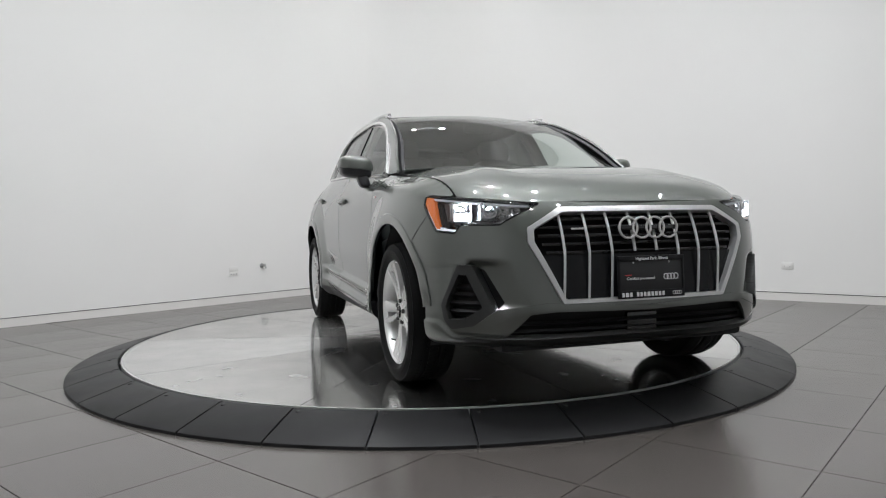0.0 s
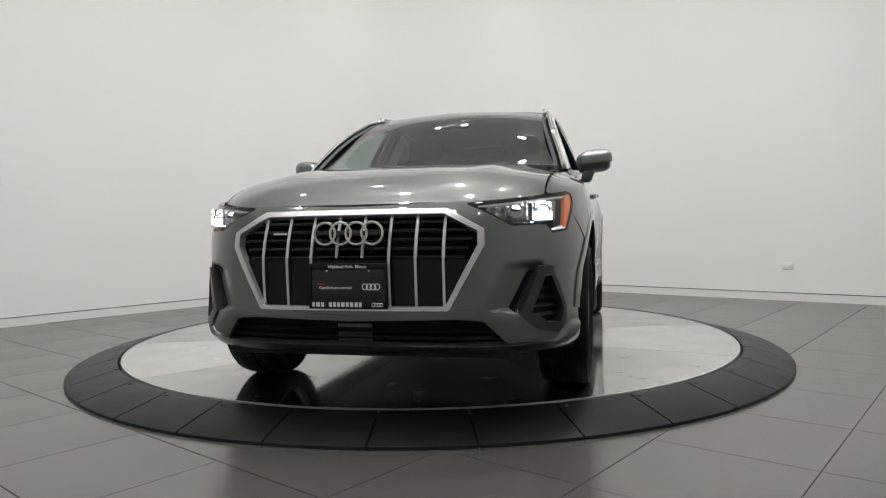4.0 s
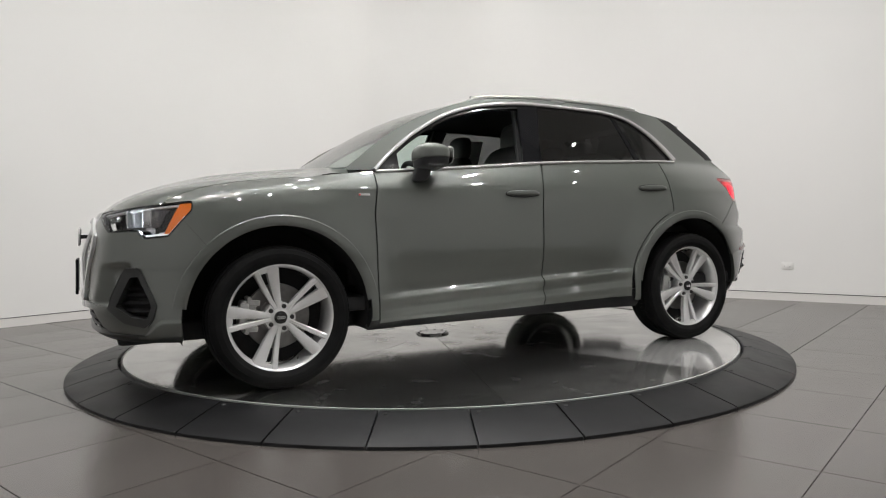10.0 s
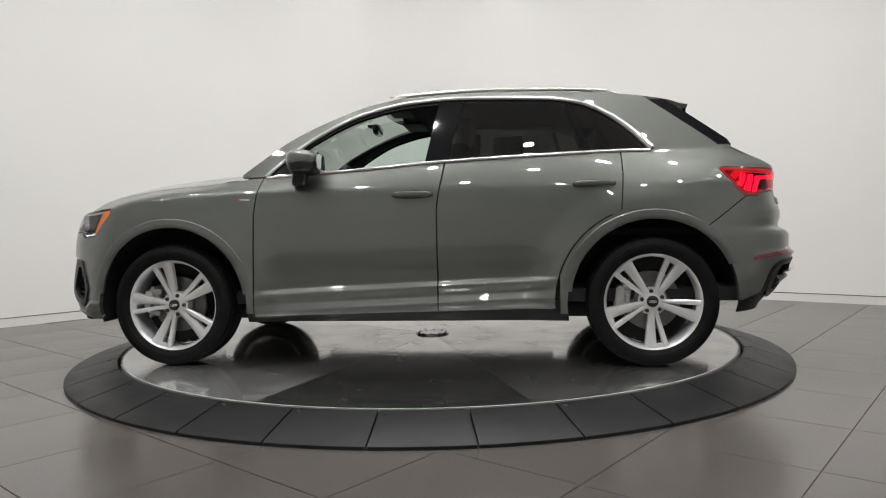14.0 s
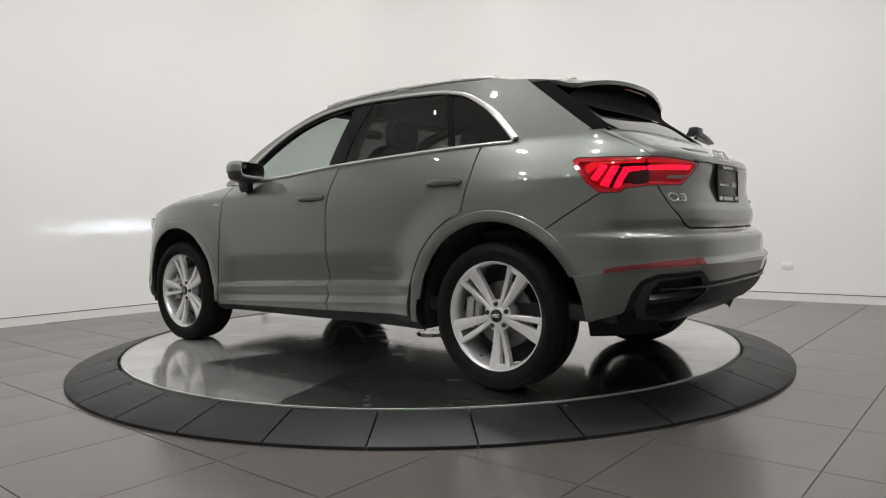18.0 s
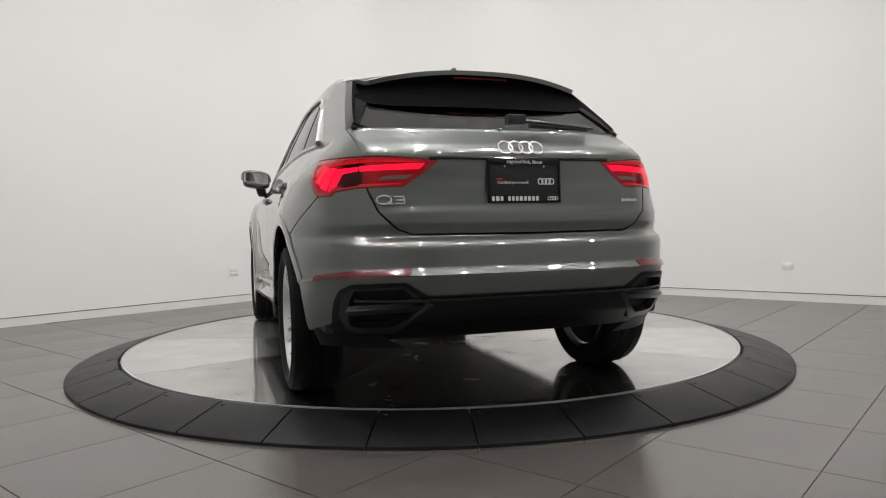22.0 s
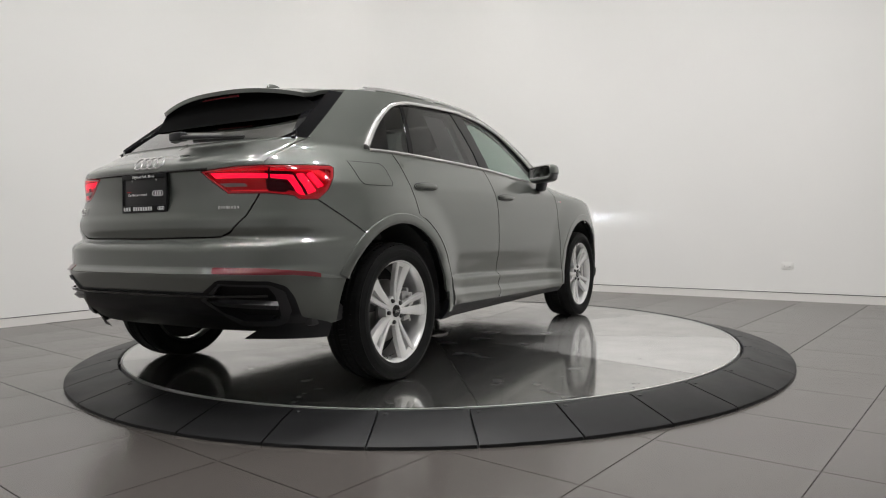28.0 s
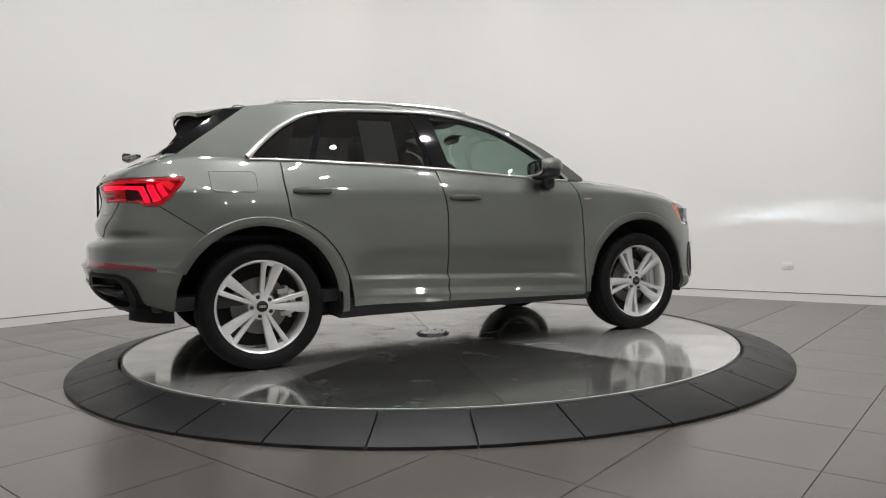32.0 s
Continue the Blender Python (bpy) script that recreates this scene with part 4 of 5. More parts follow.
# Windscreen wipers parked along the glass foot.
for y0, y1 in ((0.46, -0.10), (-0.10, -0.58)):
    def foot_at(y, v):
        u = y / 0.735
        return Vector(wind(u, v)) + Vector((0.002, 0, -0.008))
    arm = part("wiper_arm", tube([foot_at(y0 + (y1 - y0) * k, 0.004 + 0.008 * k) for k in ramp(0, 1, 9)], lambda t: 0.007 - 0.003 * t, 6), PLASTIC, car)
    part("wiper_blade", tube([foot_at(y0 - 0.05 + (y1 - y0) * k, 0.016 + 0.012 * k) - Vector((0.003, 0, 0.008)) for k in ramp(0, 1, 9)], 0.005, 5), PLASTIC, arm)

# ---- the car: headlights ----
for f, sd in SIDES:
    well = kept("headlight", patch(lambda t, z: nose(t, z, -0.10 + 0.06 * max(0.0, (t - 0.86) / 0.07)), ramp(0.30, 0.935, 60), ramp(0.735, 0.915, 40), [lambda p: -lamp_line(diag(p), p[2]) + 0.002], 0, f), LAMP_BODY, car, "clear headlight with lit white projectors and amber end")
    kept("lens", patch(lambda t, z: nose(t, z, -0.002), ramp(0.30, 0.935, 60), ramp(0.735, 0.915, 40), [lambda p: -lamp_line(diag(p), p[2]) - 0.001], 0.0, f), LENS, well)
    kept("lamp_edge", patch(lambda t, z: nose(t, z, -0.004), ramp(0.30, 0.935, 90), ramp(0.735, 0.915, 70), [lambda p: -lamp_line(diag(p), p[2]) - 0.0, lambda p: lamp_line(diag(p), p[2]) + 0.0055], 0.02, f), GLOSSBLACK, well)
    # Bright upper guide, its silver sheen painted white, and lit lower guide.
    kept("light_guide", patch(lambda t, z: nose(t, z, -0.014), ramp(0.30, 0.935, 90), ramp(0.735, 0.915, 70),
                              [lambda p: -lamp_line(diag(p), p[2]) - 0.012, lambda p: lamp_line(diag(p), p[2]) + 0.020, lambda p: p[2] - (0.84 + 0.02 * diag(p)) if diag(p) < 0.86 else 9, lambda p: 0.955 - diag(p)], 0.012, f), LAMP_STRIP, well)
    kept("light_guide", patch(lambda t, z: nose(t, z, -0.014), ramp(0.74, 0.935, 70), ramp(0.735, 0.84, 50),
                              [lambda p: -lamp_line(diag(p), p[2]) - 0.006, lambda p: lamp_line(diag(p), p[2]) + 0.014, lambda p: 0.80 - p[2] + 0.6 * (diag(p) - 0.86) * (1 if diag(p) > 0.86 else 0), lambda p: diag(p) - 0.752], 0.012, f), LEDW, well, "lit white daytime guide")
    kept("turn_lens", patch(lambda t, z: nose(t, z, -0.010), ramp(0.78, 0.94, 50), ramp(0.735, 0.915, 50),
                            [lambda p: -lamp_line(diag(p), p[2]) - 0.010, lambda p: diag(p) - 0.905 - (p[2] - 0.80) * 0.55], 0.02, f), AMBER, well, "amber corner reflector")
    # Two projector modules: a source behind a narrow slot in a dark box.
    for y, z, x in ((0.635, 0.832, 1.960), (0.735, 0.830, 1.865)):
        m = pose(x, y * f, z, 0, 0, 0)
        frame_bm = boxed(-0.055, 0.030, -0.040, 0.040, 0.0012, 0.006, 0, m)
        join(frame_bm, boxed(-0.055, 0.030, -0.040, 0.040, 0.035, 0.040, 0, m))
        join(frame_bm, boxed(-0.055, 0.030, -0.040, 0.040, -0.040, -0.0035, 0, m))
        join(frame_bm, boxed(-0.055, 0.030, -0.045, -0.031, -0.040, 0.040, 0, m))
        join(frame_bm, boxed(-0.055, 0.030, 0.031, 0.045, -0.040, 0.040, 0, m))
        join(frame_bm, boxed(-0.060, -0.054, -0.045, 0.045, -0.040, 0.040, 0, m))
        part("projector_box", frame_bm, LAMP_DARK, well, smooth=False)
        part("projector_source", boxed(-0.053, -0.050, -0.030, 0.030, -0.0030, 0.0010, 0, m), BEAM, well, smooth=False)
        part("projector_cell_glare", boxed(-0.024, -0.020, -0.030, 0.030, 0.007, 0.034, 0, m), LEDH, well, smooth=False)
        # Larger lit plates added for the lamp's glare; visors hide them from the side.
        if y > 0.7:
            part("projector_cell_glare", boxed(0.034, 0.036, -0.038, 0.038, -0.038, -0.005, 0.001, m), LEDH, well, smooth=False)
            for side_y0 in (-0.041, 0.039):
                part("projector_visor", boxed(0.030, 0.066, side_y0, side_y0 + 0.002, -0.040, 0.040, 0.0005, m), LAMP_BODY, well)
            part("projector_cell_glare", boxed(0.024, 0.028, -0.031, 0.031, 0.0065, 0.0345, 0.001, m), LEDH, well, smooth=False)
        for y0, y1, z0, z1 in ((-0.045, 0.045, -0.040, -0.004), (-0.045, -0.032, -0.004, 0.040), (0.032, 0.045, -0.004, 0.040)):
            part("projector_face", boxed(0.0305, 0.0335, y0, y1, z0, z1, 0.001, m), LAMP_BODY, well)
        face = revolve([(0.020, 0.0), (0.030, 0.004), (0.034, -0.004)], "z", 20)
        bmesh.ops.transform(face, matrix=m @ pose(0.031, 0, 0, 0, 90, 0), verts=face.verts)
        part("projector_rim", face, CHROME, well)
        for k in (-1, 1):
            part("reflector_blade", boxed(0.0, 0.034, k * 0.043 - 0.002, k * 0.043 + 0.002, -0.034, 0.034, 0.001, m), CHROME, well)

for f, sd in SIDES:
    well = [c for c in car.children if c.name.startswith("headlight")][0 if f > 0 else -1]
    for y, z in ((0.545, 0.832), (0.585, 0.836)):
        bowl = revolve([(0.004, -0.012), (0.014, -0.006), (0.020, 0.006), (0.022, 0.006)], "z", 18)
        bmesh.ops.transform(bowl, matrix=Matrix.Translation(nose_at(y * f, z, -0.045)) @ pose(0, 0, 0, 0, 90, 0), verts=bowl.verts)
        part("reflector_bowl", bowl, CHROME, well)

# ---- the car: side glass and trims ----
bp_front = lambda z: -0.120 - (z - 1.14) * 0.20
bp_rear = lambda z: -0.252 - (z - 1.13) * 0.11
cp_front = lambda z: -0.995 + (z - 1.16) * 0.33
cp_rear = lambda z: -1.035 + (z - 1.16) * 0.36
inside = lambda p: dlo_top(p[0]) - 0.002 - p[2]
above = lambda p: p[2] - belt_z(p[0]) - 0.001


def deep(d):
    return lambda x, z: (x, side_y(x, z) - d, z)


for f, sd in SIDES:
    xs, zs = ramp(-1.40, 0.83, 90), ramp(1.05, 1.51, 36)
    if f < 0:
        kept("door_glass", patch(deep(0.010), xs, zs, [inside, above, lambda p: p[0] - bp_front(p[2]), lambda p: 0.66 - p[0]], 0.004, f), GLASS_D, car, "clear greenish door glass")
    kept("mirror_triangle", patch(deep(0.007), ramp(0.60, 0.83, 20), zs, [inside, above, lambda p: p[0] - 0.66], 0.01, f), GLOSSBLACK, car)
    kept("window_rail", patch(deep(0.007), xs, zs, [inside, above, lambda p: p[2] - dlo_top(p[0]) + 0.026, lambda p: p[0] - bp_front(p[2]), lambda p: 0.66 - p[0]], 0.02, f), GLOSSBLACK, car)
    kept("pillar_cover", patch(deep(0.004), ramp(-0.36, -0.08, 30), zs, [inside, above, lambda p: bp_front(p[2]) - p[0], lambda p: p[0] - gap_mid(p[2]) - 0.002], 0.02, f), PILLAR, car)
    kept("pillar_cover", patch(deep(0.004), ramp(-0.36, -0.08, 30), zs, [inside, above, lambda p: gap_mid(p[2]) - 0.002 - p[0], lambda p: p[0] - bp_rear(p[2])], 0.02, f), PILLAR, car)
    kept("rear_door_glass", patch(deep(0.008), xs, zs, [inside, above, lambda p: bp_rear(p[2]) - p[0], lambda p: p[0] - cp_front(p[2])], 0.004, f), GLASS_T, car, "dark tinted privacy glass")
    kept("glass_divider", patch(deep(0.005), ramp(-1.1, -0.84, 24), zs, [inside, above, lambda p: cp_front(p[2]) - p[0], lambda p: p[0] - cp_rear(p[2])], 0.012, f), PILLAR, car)
    kept("quarter_glass", patch(deep(0.008), xs, zs, [inside, above, lambda p: cp_rear(p[2]) - p[0]], 0.004, f), GLASS_T, car, "dark tinted privacy glass")
    # Bright strips round the side glass.
    low = [Vector((x, (side_y(x, belt_z(x)) + 0.004) * f, belt_z(x) + 0.001)) for x in ramp(0.80, -1.36, 60)]
    part("window_trim", tube(low, 0.0100, 8, False, 0.9), CHROME, car, "polished lower window strip")
    up = [Vector((x, (side_y(x, dlo_top(x)) + 0.003) * f, dlo_top(x) + 0.004)) for x in ramp(0.805, 0.0, 34) + ramp(-0.04, -1.0, 34) + ramp(-1.02, -1.37, 26)]
    part("window_trim", tube(up, lambda t: 0.0105 + 0.008 * max(0.0, (t - 0.72) / 0.28), 8, False, 0.9, Vector((0, 1, 0))), CHROME, car, "polished upper window strip")
    # Door handles.
    for x0, z0 in ((-0.055, 0.948), (-1.040, 0.985)):
        y0 = side_y(x0, z0)
        # Dark blob in place of the shaded bowl behind the handle.
        part("handle_bowl_shade", blob((x0, (y0 - 0.0035) * f, z0 - 0.017), (0.068, 0.0085, 0.027), 0.8), SATIN, car)
        # Thin black ring drawn for the shade in the gap round the handle.
        rim = [Vector((x0 + 0.112 * math.cos(a), (side_y(x0 + 0.112 * math.cos(a), z0) + 0.003) * f, z0 + 0.020 * math.copysign(abs(math.sin(a)) ** 0.7, math.sin(a)))) for a in ramp(0, 2 * math.pi, 41)[:-1]]
        part("handle_gasket", tube(rim, 0.0026, 6, True), PLASTIC, car)
        pts = [Vector((x0 + 0.108 * k, (side_y(x0 + 0.108 * k, z0) + 0.021 - 0.012 * abs(k) ** 4) * f, z0 + 0.003 * (1 - k * k))) for k in ramp(-1, 1, 17)]
        part("door_handle", tube(pts, lambda t: 0.0150 * (1 - abs(2 * t - 1) ** 6 * 0.55), 10, False, 0.62, Vector((0, 1, 0))), PAINT, car)
        part("handle_mount", tube([Vector((x0 + 0.092 * s2, (y0 - 0.005) * f, z0)) if k == 0 else Vector((x0 + 0.092 * s2, (y0 + 0.018) * f, z0)) for s2 in (1,) for k in (0, 1)], 0.011, 8, False, 1.0, Vector((0, 0, 1))), PAINT, car)
    # Wing badge.
    part("wing_badge", boxed(0.872, 0.935, 0, 0.004, 0.933, 0.945, 0.001, Matrix.Translation((0, (side_y(0.905, 0.94) - 0.001) * f - (0.004 if f < 0 else 0), 0))), CHROME, car, "small chrome wing badge bar")
    part("wing_badge_tip", boxed(0.922, 0.934, 0, 0.0045, 0.934, 0.944, 0.001, Matrix.Translation((0, (side_y(0.905, 0.94) - 0.001) * f - (0.0045 if f < 0 else 0), 0))), PRINT_RED, car)

    # Outside mirror.
    flat = lambda z: z if z > -0.016 else -0.016 + (z + 0.016) * 0.1
    mir = part("door_mirror", blob((0.545, 0.905 * f, 1.138), (0.090, 0.106, 0.068), 0.72, 36, 30, lambda p: Vector((p.x - 0.6 * (p.y * f) ** 2 * 2.0, p.y, flat(p.z) * (0.86 + 1.0 * max(0, p.x + 0.085)) + 0.10 * p.y * f))), PAINT, car, "painted door mirror on a black foot")
    lower = blob((0.543, 0.904 * f, 1.120), (0.080, 0.095, 0.050), 0.55, 30, 14, lambda p: Vector((p.x - 1.2 * (p.y * f) ** 2, p.y, p.z + 0.10 * p.y * f)))
    part("mirror_lower", lower, SATIN, mir)
    part("mirror_glass", blob((0.455, 0.905 * f, 1.138), (0.005, 0.086, 0.050), 0.5, 28, 12, lambda p: Vector((p.x - 1.2 * (p.y * f) ** 2 - 0.0, p.y, p.z + 0.10 * p.y * f))), MIRROR, mir, "mirror glass")
    foot = blob((0.572, 0.872 * f, 1.066), (0.042, 0.034, 0.056), 0.45, 24, 14, lambda p: Vector((p.x - 0.25 * p.z, p.y + 0.3 * p.z * f, p.z)))
    part("mirror_foot", foot, SATIN, mir)

    # Roof rail.
    rail = [Vector((x, (roof_half(x) - 0.03) * f, roof_edge(x) - 0.001 + 0.019 * min(1.0, 6 * max(0.0, 1 - abs(x + 0.54) / 0.70)))) for x in ramp(0.16, -1.24, 50)]
    part("roof_rail", tube(rail, lambda t: 0.0145 * min(1.0, 0.45 + 8 * min(t, 1 - t)), 10, False, 0.8), CHROME, car, "polished roof rail")
    for x in (0.06, -0.52, -1.12):
        part("rail_foot", boxed(x - 0.05, x + 0.05, -0.011, 0.011, -0.01, 0.022, 0.006, Matrix.Translation((0, (roof_half(x) - 0.03) * f, roof_edge(x)))), CHROME, car)
# Fuel flap on the car's right.
kept("fuel_flap", patch(lambda x, z: (x, side_y(x, z) + 0.0012, z), ramp(-1.61, -1.33, 24), ramp(0.97, 1.10, 14), [lambda p: -poly((-1.59, 1.093), (-1.36, 1.093), (-1.345, 1.075), (-1.345, 0.995), (-1.365, 0.977), (-1.565, 0.977), (-1.585, 0.995))(p[0], p[2])], 0.003, -1), PAINT, car)
loop = [(-1.59, 1.093), (-1.36, 1.093), (-1.345, 1.075), (-1.345, 0.995), (-1.365, 0.977), (-1.565, 0.977), (-1.585, 0.995), (-1.59, 1.093)]
pts = []
for (ax, az), (bx, bz) in zip(loop, loop[1:]):
    for k in range(6):
        x, z = ax + (bx - ax) * k / 6, az + (bz - az) * k / 6
        pts.append(Vector((x, -(side_y(x, z) + 0.0004), z)))
part("flap_gap", tube(pts, 0.0016, 5, True), BLACK, car)

# ---- the car: rear ----
def ledge(t, v, off=0.0):
    """Strip on the rear bumper: v 0 at its proud lower edge, 1 at the top."""
    d = diag_r(tail(t, 0.60))
    span = lambda a, b: max(0.0, min(1.0, (d - a) / (b - a)))
    low = 0.587 - 0.013 * span(0.49, 0.94) - 0.030 * span(0.95, 1.27)
    top = 0.616 - 0.006 * span(0.49, 0.75) - 0.025 * span(0.75, 1.09) - 0.036 * span(1.08, 1.27)
    z = low + (top - low) * v
    return tail(t, z, 0.002 + 0.004 * (1 - v) + off)


for f, sd in SIDES:
    (kept("tailgate_skin", whole(tail, 0.78, 74, ramp(0.735, 1.21, 68), [lambda p: -gate_line(p[1], p[2]) - (G if p[2] < 1.03 else 0.0007), lambda p: tail_lamp(diag_r(p), p[2]) - G,
                                lambda p: 1.199 - 0.004 * p[1] - p[2]], 0.014), PAINT, car)) if f > 0 else None
    rb = [arch, lambda p: gate_line(p[1], p[2]) - G, lambda p: tail_lamp(diag_r(p), p[2]) - G, lambda p: seam_z(p[0]) - G - p[2] if p[0] < -1.5 else 0.7 - p[2],
          lambda p: black_line(diag_r(p), p[2]), lambda p: p[2] - 0.345 - 0.03 * max(0, p[0] + 1.95)]
    black_line = poly((-0.2, 0.500), (0.40, 0.500), (0.49, 0.556), (0.80, 0.548), (0.90, 0.523), (0.95, 0.47), (0.985, 0.388), (1.17, 0.353), (1.2, 0.30), (-0.2, 0.30))
    if f > 0:
        kept("rear_bumper", whole(tail, 0.945, 96, ramp(0.335, 0.94, 84), rb, 0.022), PAINT, car)
    # Ledge across the bumper, falling towards the wheels, with the reflectors let into it.
    if f > 0:
        kept("bumper_ledge", whole(ledge, 0.955, 90, ramp(0, 1, 6), [arch], 0.012), PAINT, car)
    kept("bumper_reflector", patch(lambda t, v: ledge(t, v, 0.003), ramp(0.36, 0.955, 80), ramp(0.06, 0.97, 8), [lambda p: diag_r(p) - 0.462 - 0.4 * abs(p[2] - 0.598), lambda p: 1.115 - diag_r(p)], 0.006, f), RED_REFL, car, "dark red bumper reflector")
    inset_line = poly((0.383, 0.470), (0.43, 0.495), (0.50, 0.545), (0.80, 0.535), (0.89, 0.505), (0.93, 0.42), (0.90, 0.365), (0.84, 0.350), (0.64, 0.350), (0.46, 0.430))
    exhaust_line = poly((0.42, 0.472), (0.47, 0.498), (0.505, 0.536), (0.79, 0.525), (0.83, 0.49), (0.86, 0.42), (0.865, 0.385), (0.82, 0.372), (0.65, 0.372), (0.52, 0.415))
    # Dark lower apron.
    (kept("rear_apron", whole(lambda t, z: tail(t, z, 0.006 - 0.5 * max(0, 0.40 - z)), 0.93, 70, ramp(0.315, 0.565, 36), [lambda p: -black_line(diag_r(p), p[2]) + 0.004, lambda p: inset_line(diag_r(p), p[2]), lambda p: arch(p, 0.50), lambda p: p[2] - 0.314 - 0.026 * max(0.0, min(1.0, (diag_r(p) - 0.85) / 0.15))], 0.03), PLASTIC, car, "black textured rear apron")) if f > 0 else None
    kept("apron_well", patch(lambda t, z: tail(t, z, -0.05), ramp(0.3, 0.95, 30), ramp(0.33, 0.56, 14), [lambda p: 0.015 - exhaust_line(diag_r(p), p[2])], 0, f), BLACK, car)
    kept("apron_frame", patch(lambda t, z: tail(t, z, 0.004), ramp(0.36, 0.95, 100), ramp(0.34, 0.56, 70), [lambda p: 0.003 - inset_line(diag_r(p), p[2]), lambda p: exhaust_line(diag_r(p), p[2])], 0.04, f), SATIN, car)
    kept("apron_blade", patch(lambda t, z: tail(t, z, 0.010 - (z - 0.46) * 1.4), ramp(0.34, 0.93, 60), ramp(0.435, 0.490, 12), [lambda p: 0.002 - exhaust_line(diag_r(p), p[2]), lambda p: p[2] - 0.468 + 0.05 * (diag_r(p) - 0.4), lambda p: 0.486 - 0.05 * (diag_r(p) - 0.4) - p[2]], 0.03, f), SATIN, car)
    if f > 0:
        kept("apron_line", whole(lambda t, z: tail(t, z, 0.016), 0.66, 40, ramp(0.484, 0.494, 3), [], 0.01), GLOSSBLACK, car)
    # Tail lights, split by the tailgate.
    lamp = kept("tail_light", patch(lambda t, z: tail(t, z, -0.030), ramp(0.28, 0.965, 80), ramp(0.885, 1.075, 40), [lambda p: 0.002 - tail_lamp(diag_r(p), p[2])], 0, f), RED_DARK, car, "lit red tail light with bright bars")
    kept("lamp_lens", patch(lambda t, z: tail(t, z, 0.0), ramp(0.28, 0.965, 90), ramp(0.885, 1.075, 60), [lambda p: -tail_lamp(diag_r(p), p[2]) - 0.001, lambda p: tail_lamp(diag_r(p), p[2]) + 0.008 + 0.010 * (diag_r(p) > 0.9)], 0.02, f), RED_LENS, lamp)

    def bar(material, *corners):
        shape = poly(*corners)
        d0, d1 = min(c[0] for c in corners), max(c[0] for c in corners)
        z0, z1 = min(c[1] for c in corners), max(c[1] for c in corners)
        taus = [t for t in ramp(0.25, 0.965, 500) if d0 - 0.02 < diag_r(tail(t, (z0 + z1) / 2)) < d1 + 0.02]
        kept("light_bar", patch(lambda t, z: tail(t, z, -0.006), ramp(taus[0], taus[-1], 70), ramp(z0 - 0.003, z1 + 0.003, 30), [lambda p: -tail_lamp(diag_r(p), p[2]) - 0.004, lambda p: -shape(diag_r(p), p[2])], 0.010, f), material, lamp)

    bar(RED_LED, (1.129, 0.966), (1.058, 1.028), (1.026, 1.021), (1.095, 0.957))
    bar(RED_LED, (1.080, 0.941), (1.001, 1.020), (0.959, 1.018), (1.036, 0.928))
    bar(RED_LED, (1.018, 0.916), (0.936, 1.012), (0.799, 1.015), (0.799, 1.000), (0.906, 0.994), (0.965, 0.930))
    bar(RED_LED, (0.785, 1.017), (0.437, 1.025), (0.468, 1.001), (0.783, 0.998))
    bar(RED_DIM, (1.15, 1.02), (1.085, 1.048), (0.799, 1.045), (0.799, 1.033), (1.045, 1.034), (1.14, 0.99))
    bar(RED_DIM, (0.785, 1.045), (0.43, 1.036), (0.43, 1.031), (0.785, 1.033))
    bar(RED_DIM, (0.785, 0.942), (0.56, 0.944), (0.56, 0.948), (0.785, 0.947))
    kept("lamp_window", patch(lambda t, z: tail(t, z, 0.0005), ramp(0.40, 0.75, 44), ramp(0.95, 1.0, 24), [lambda p: -poly((0.665, 0.962), (0.645, 0.976), (0.49, 0.978), (0.53, 0.962))(diag_r(p), p[2])], 0.004, f), LAMP_GREY, lamp, "small clear reversing lens")
    kept("lamp_gap", patch(lambda t, z: tail(t, z, 0.0010), ramp(0.70, 0.80, 60), ramp(0.93, 1.06, 20), [lambda p: -tail_lamp(diag_r(p), p[2]), lambda p: 0.0035 - abs(diag_r(p) - 0.792 - 0.1 * (p[2] - 1.0))], 0.004, f), BLACK, lamp)
    kept("lamp_cover", patch(lambda t, z: tail(t, z, 0.0), ramp(0.28, 0.965, 80), ramp(0.885, 1.075, 40), [lambda p: -tail_lamp(diag_r(p), p[2]) - 0.006], 0, f), RED_GLASS, lamp)

# Rear window between the pillars.
def rear_glass(u, v):
    x = (-1.890 + 0.075 * u * u) * (1 - v) + (-1.490 + 0.06 * u * u) * v
    z = 1.185 * (1 - v) + 1.455 * v
    return (x - 0.018 * math.sin(math.pi * v), u * (0.650 * (1 - v) + 0.578 * v), z)


def soffit(s, u):
    """Black underside: from the spoiler's trailing edge in to a straight line across the glass."""
    a = Vector(rear_glass(u * 1.0, 0.47 + 0.20 * u ** 8)) + Vector((-0.004, 0, 0.004))
    b = Vector(roof(spoiler_x(u) + 0.008, u * 0.97)) - Vector((0, 0, 0.022))
    p = a + (b - a) * s
    p.x += 0.05 * math.sin(math.pi * s) * (1 - u ** 6)
    p.z += 0.03 * math.sin(math.pi * s) * (1 - u ** 6)
    return tuple(p)


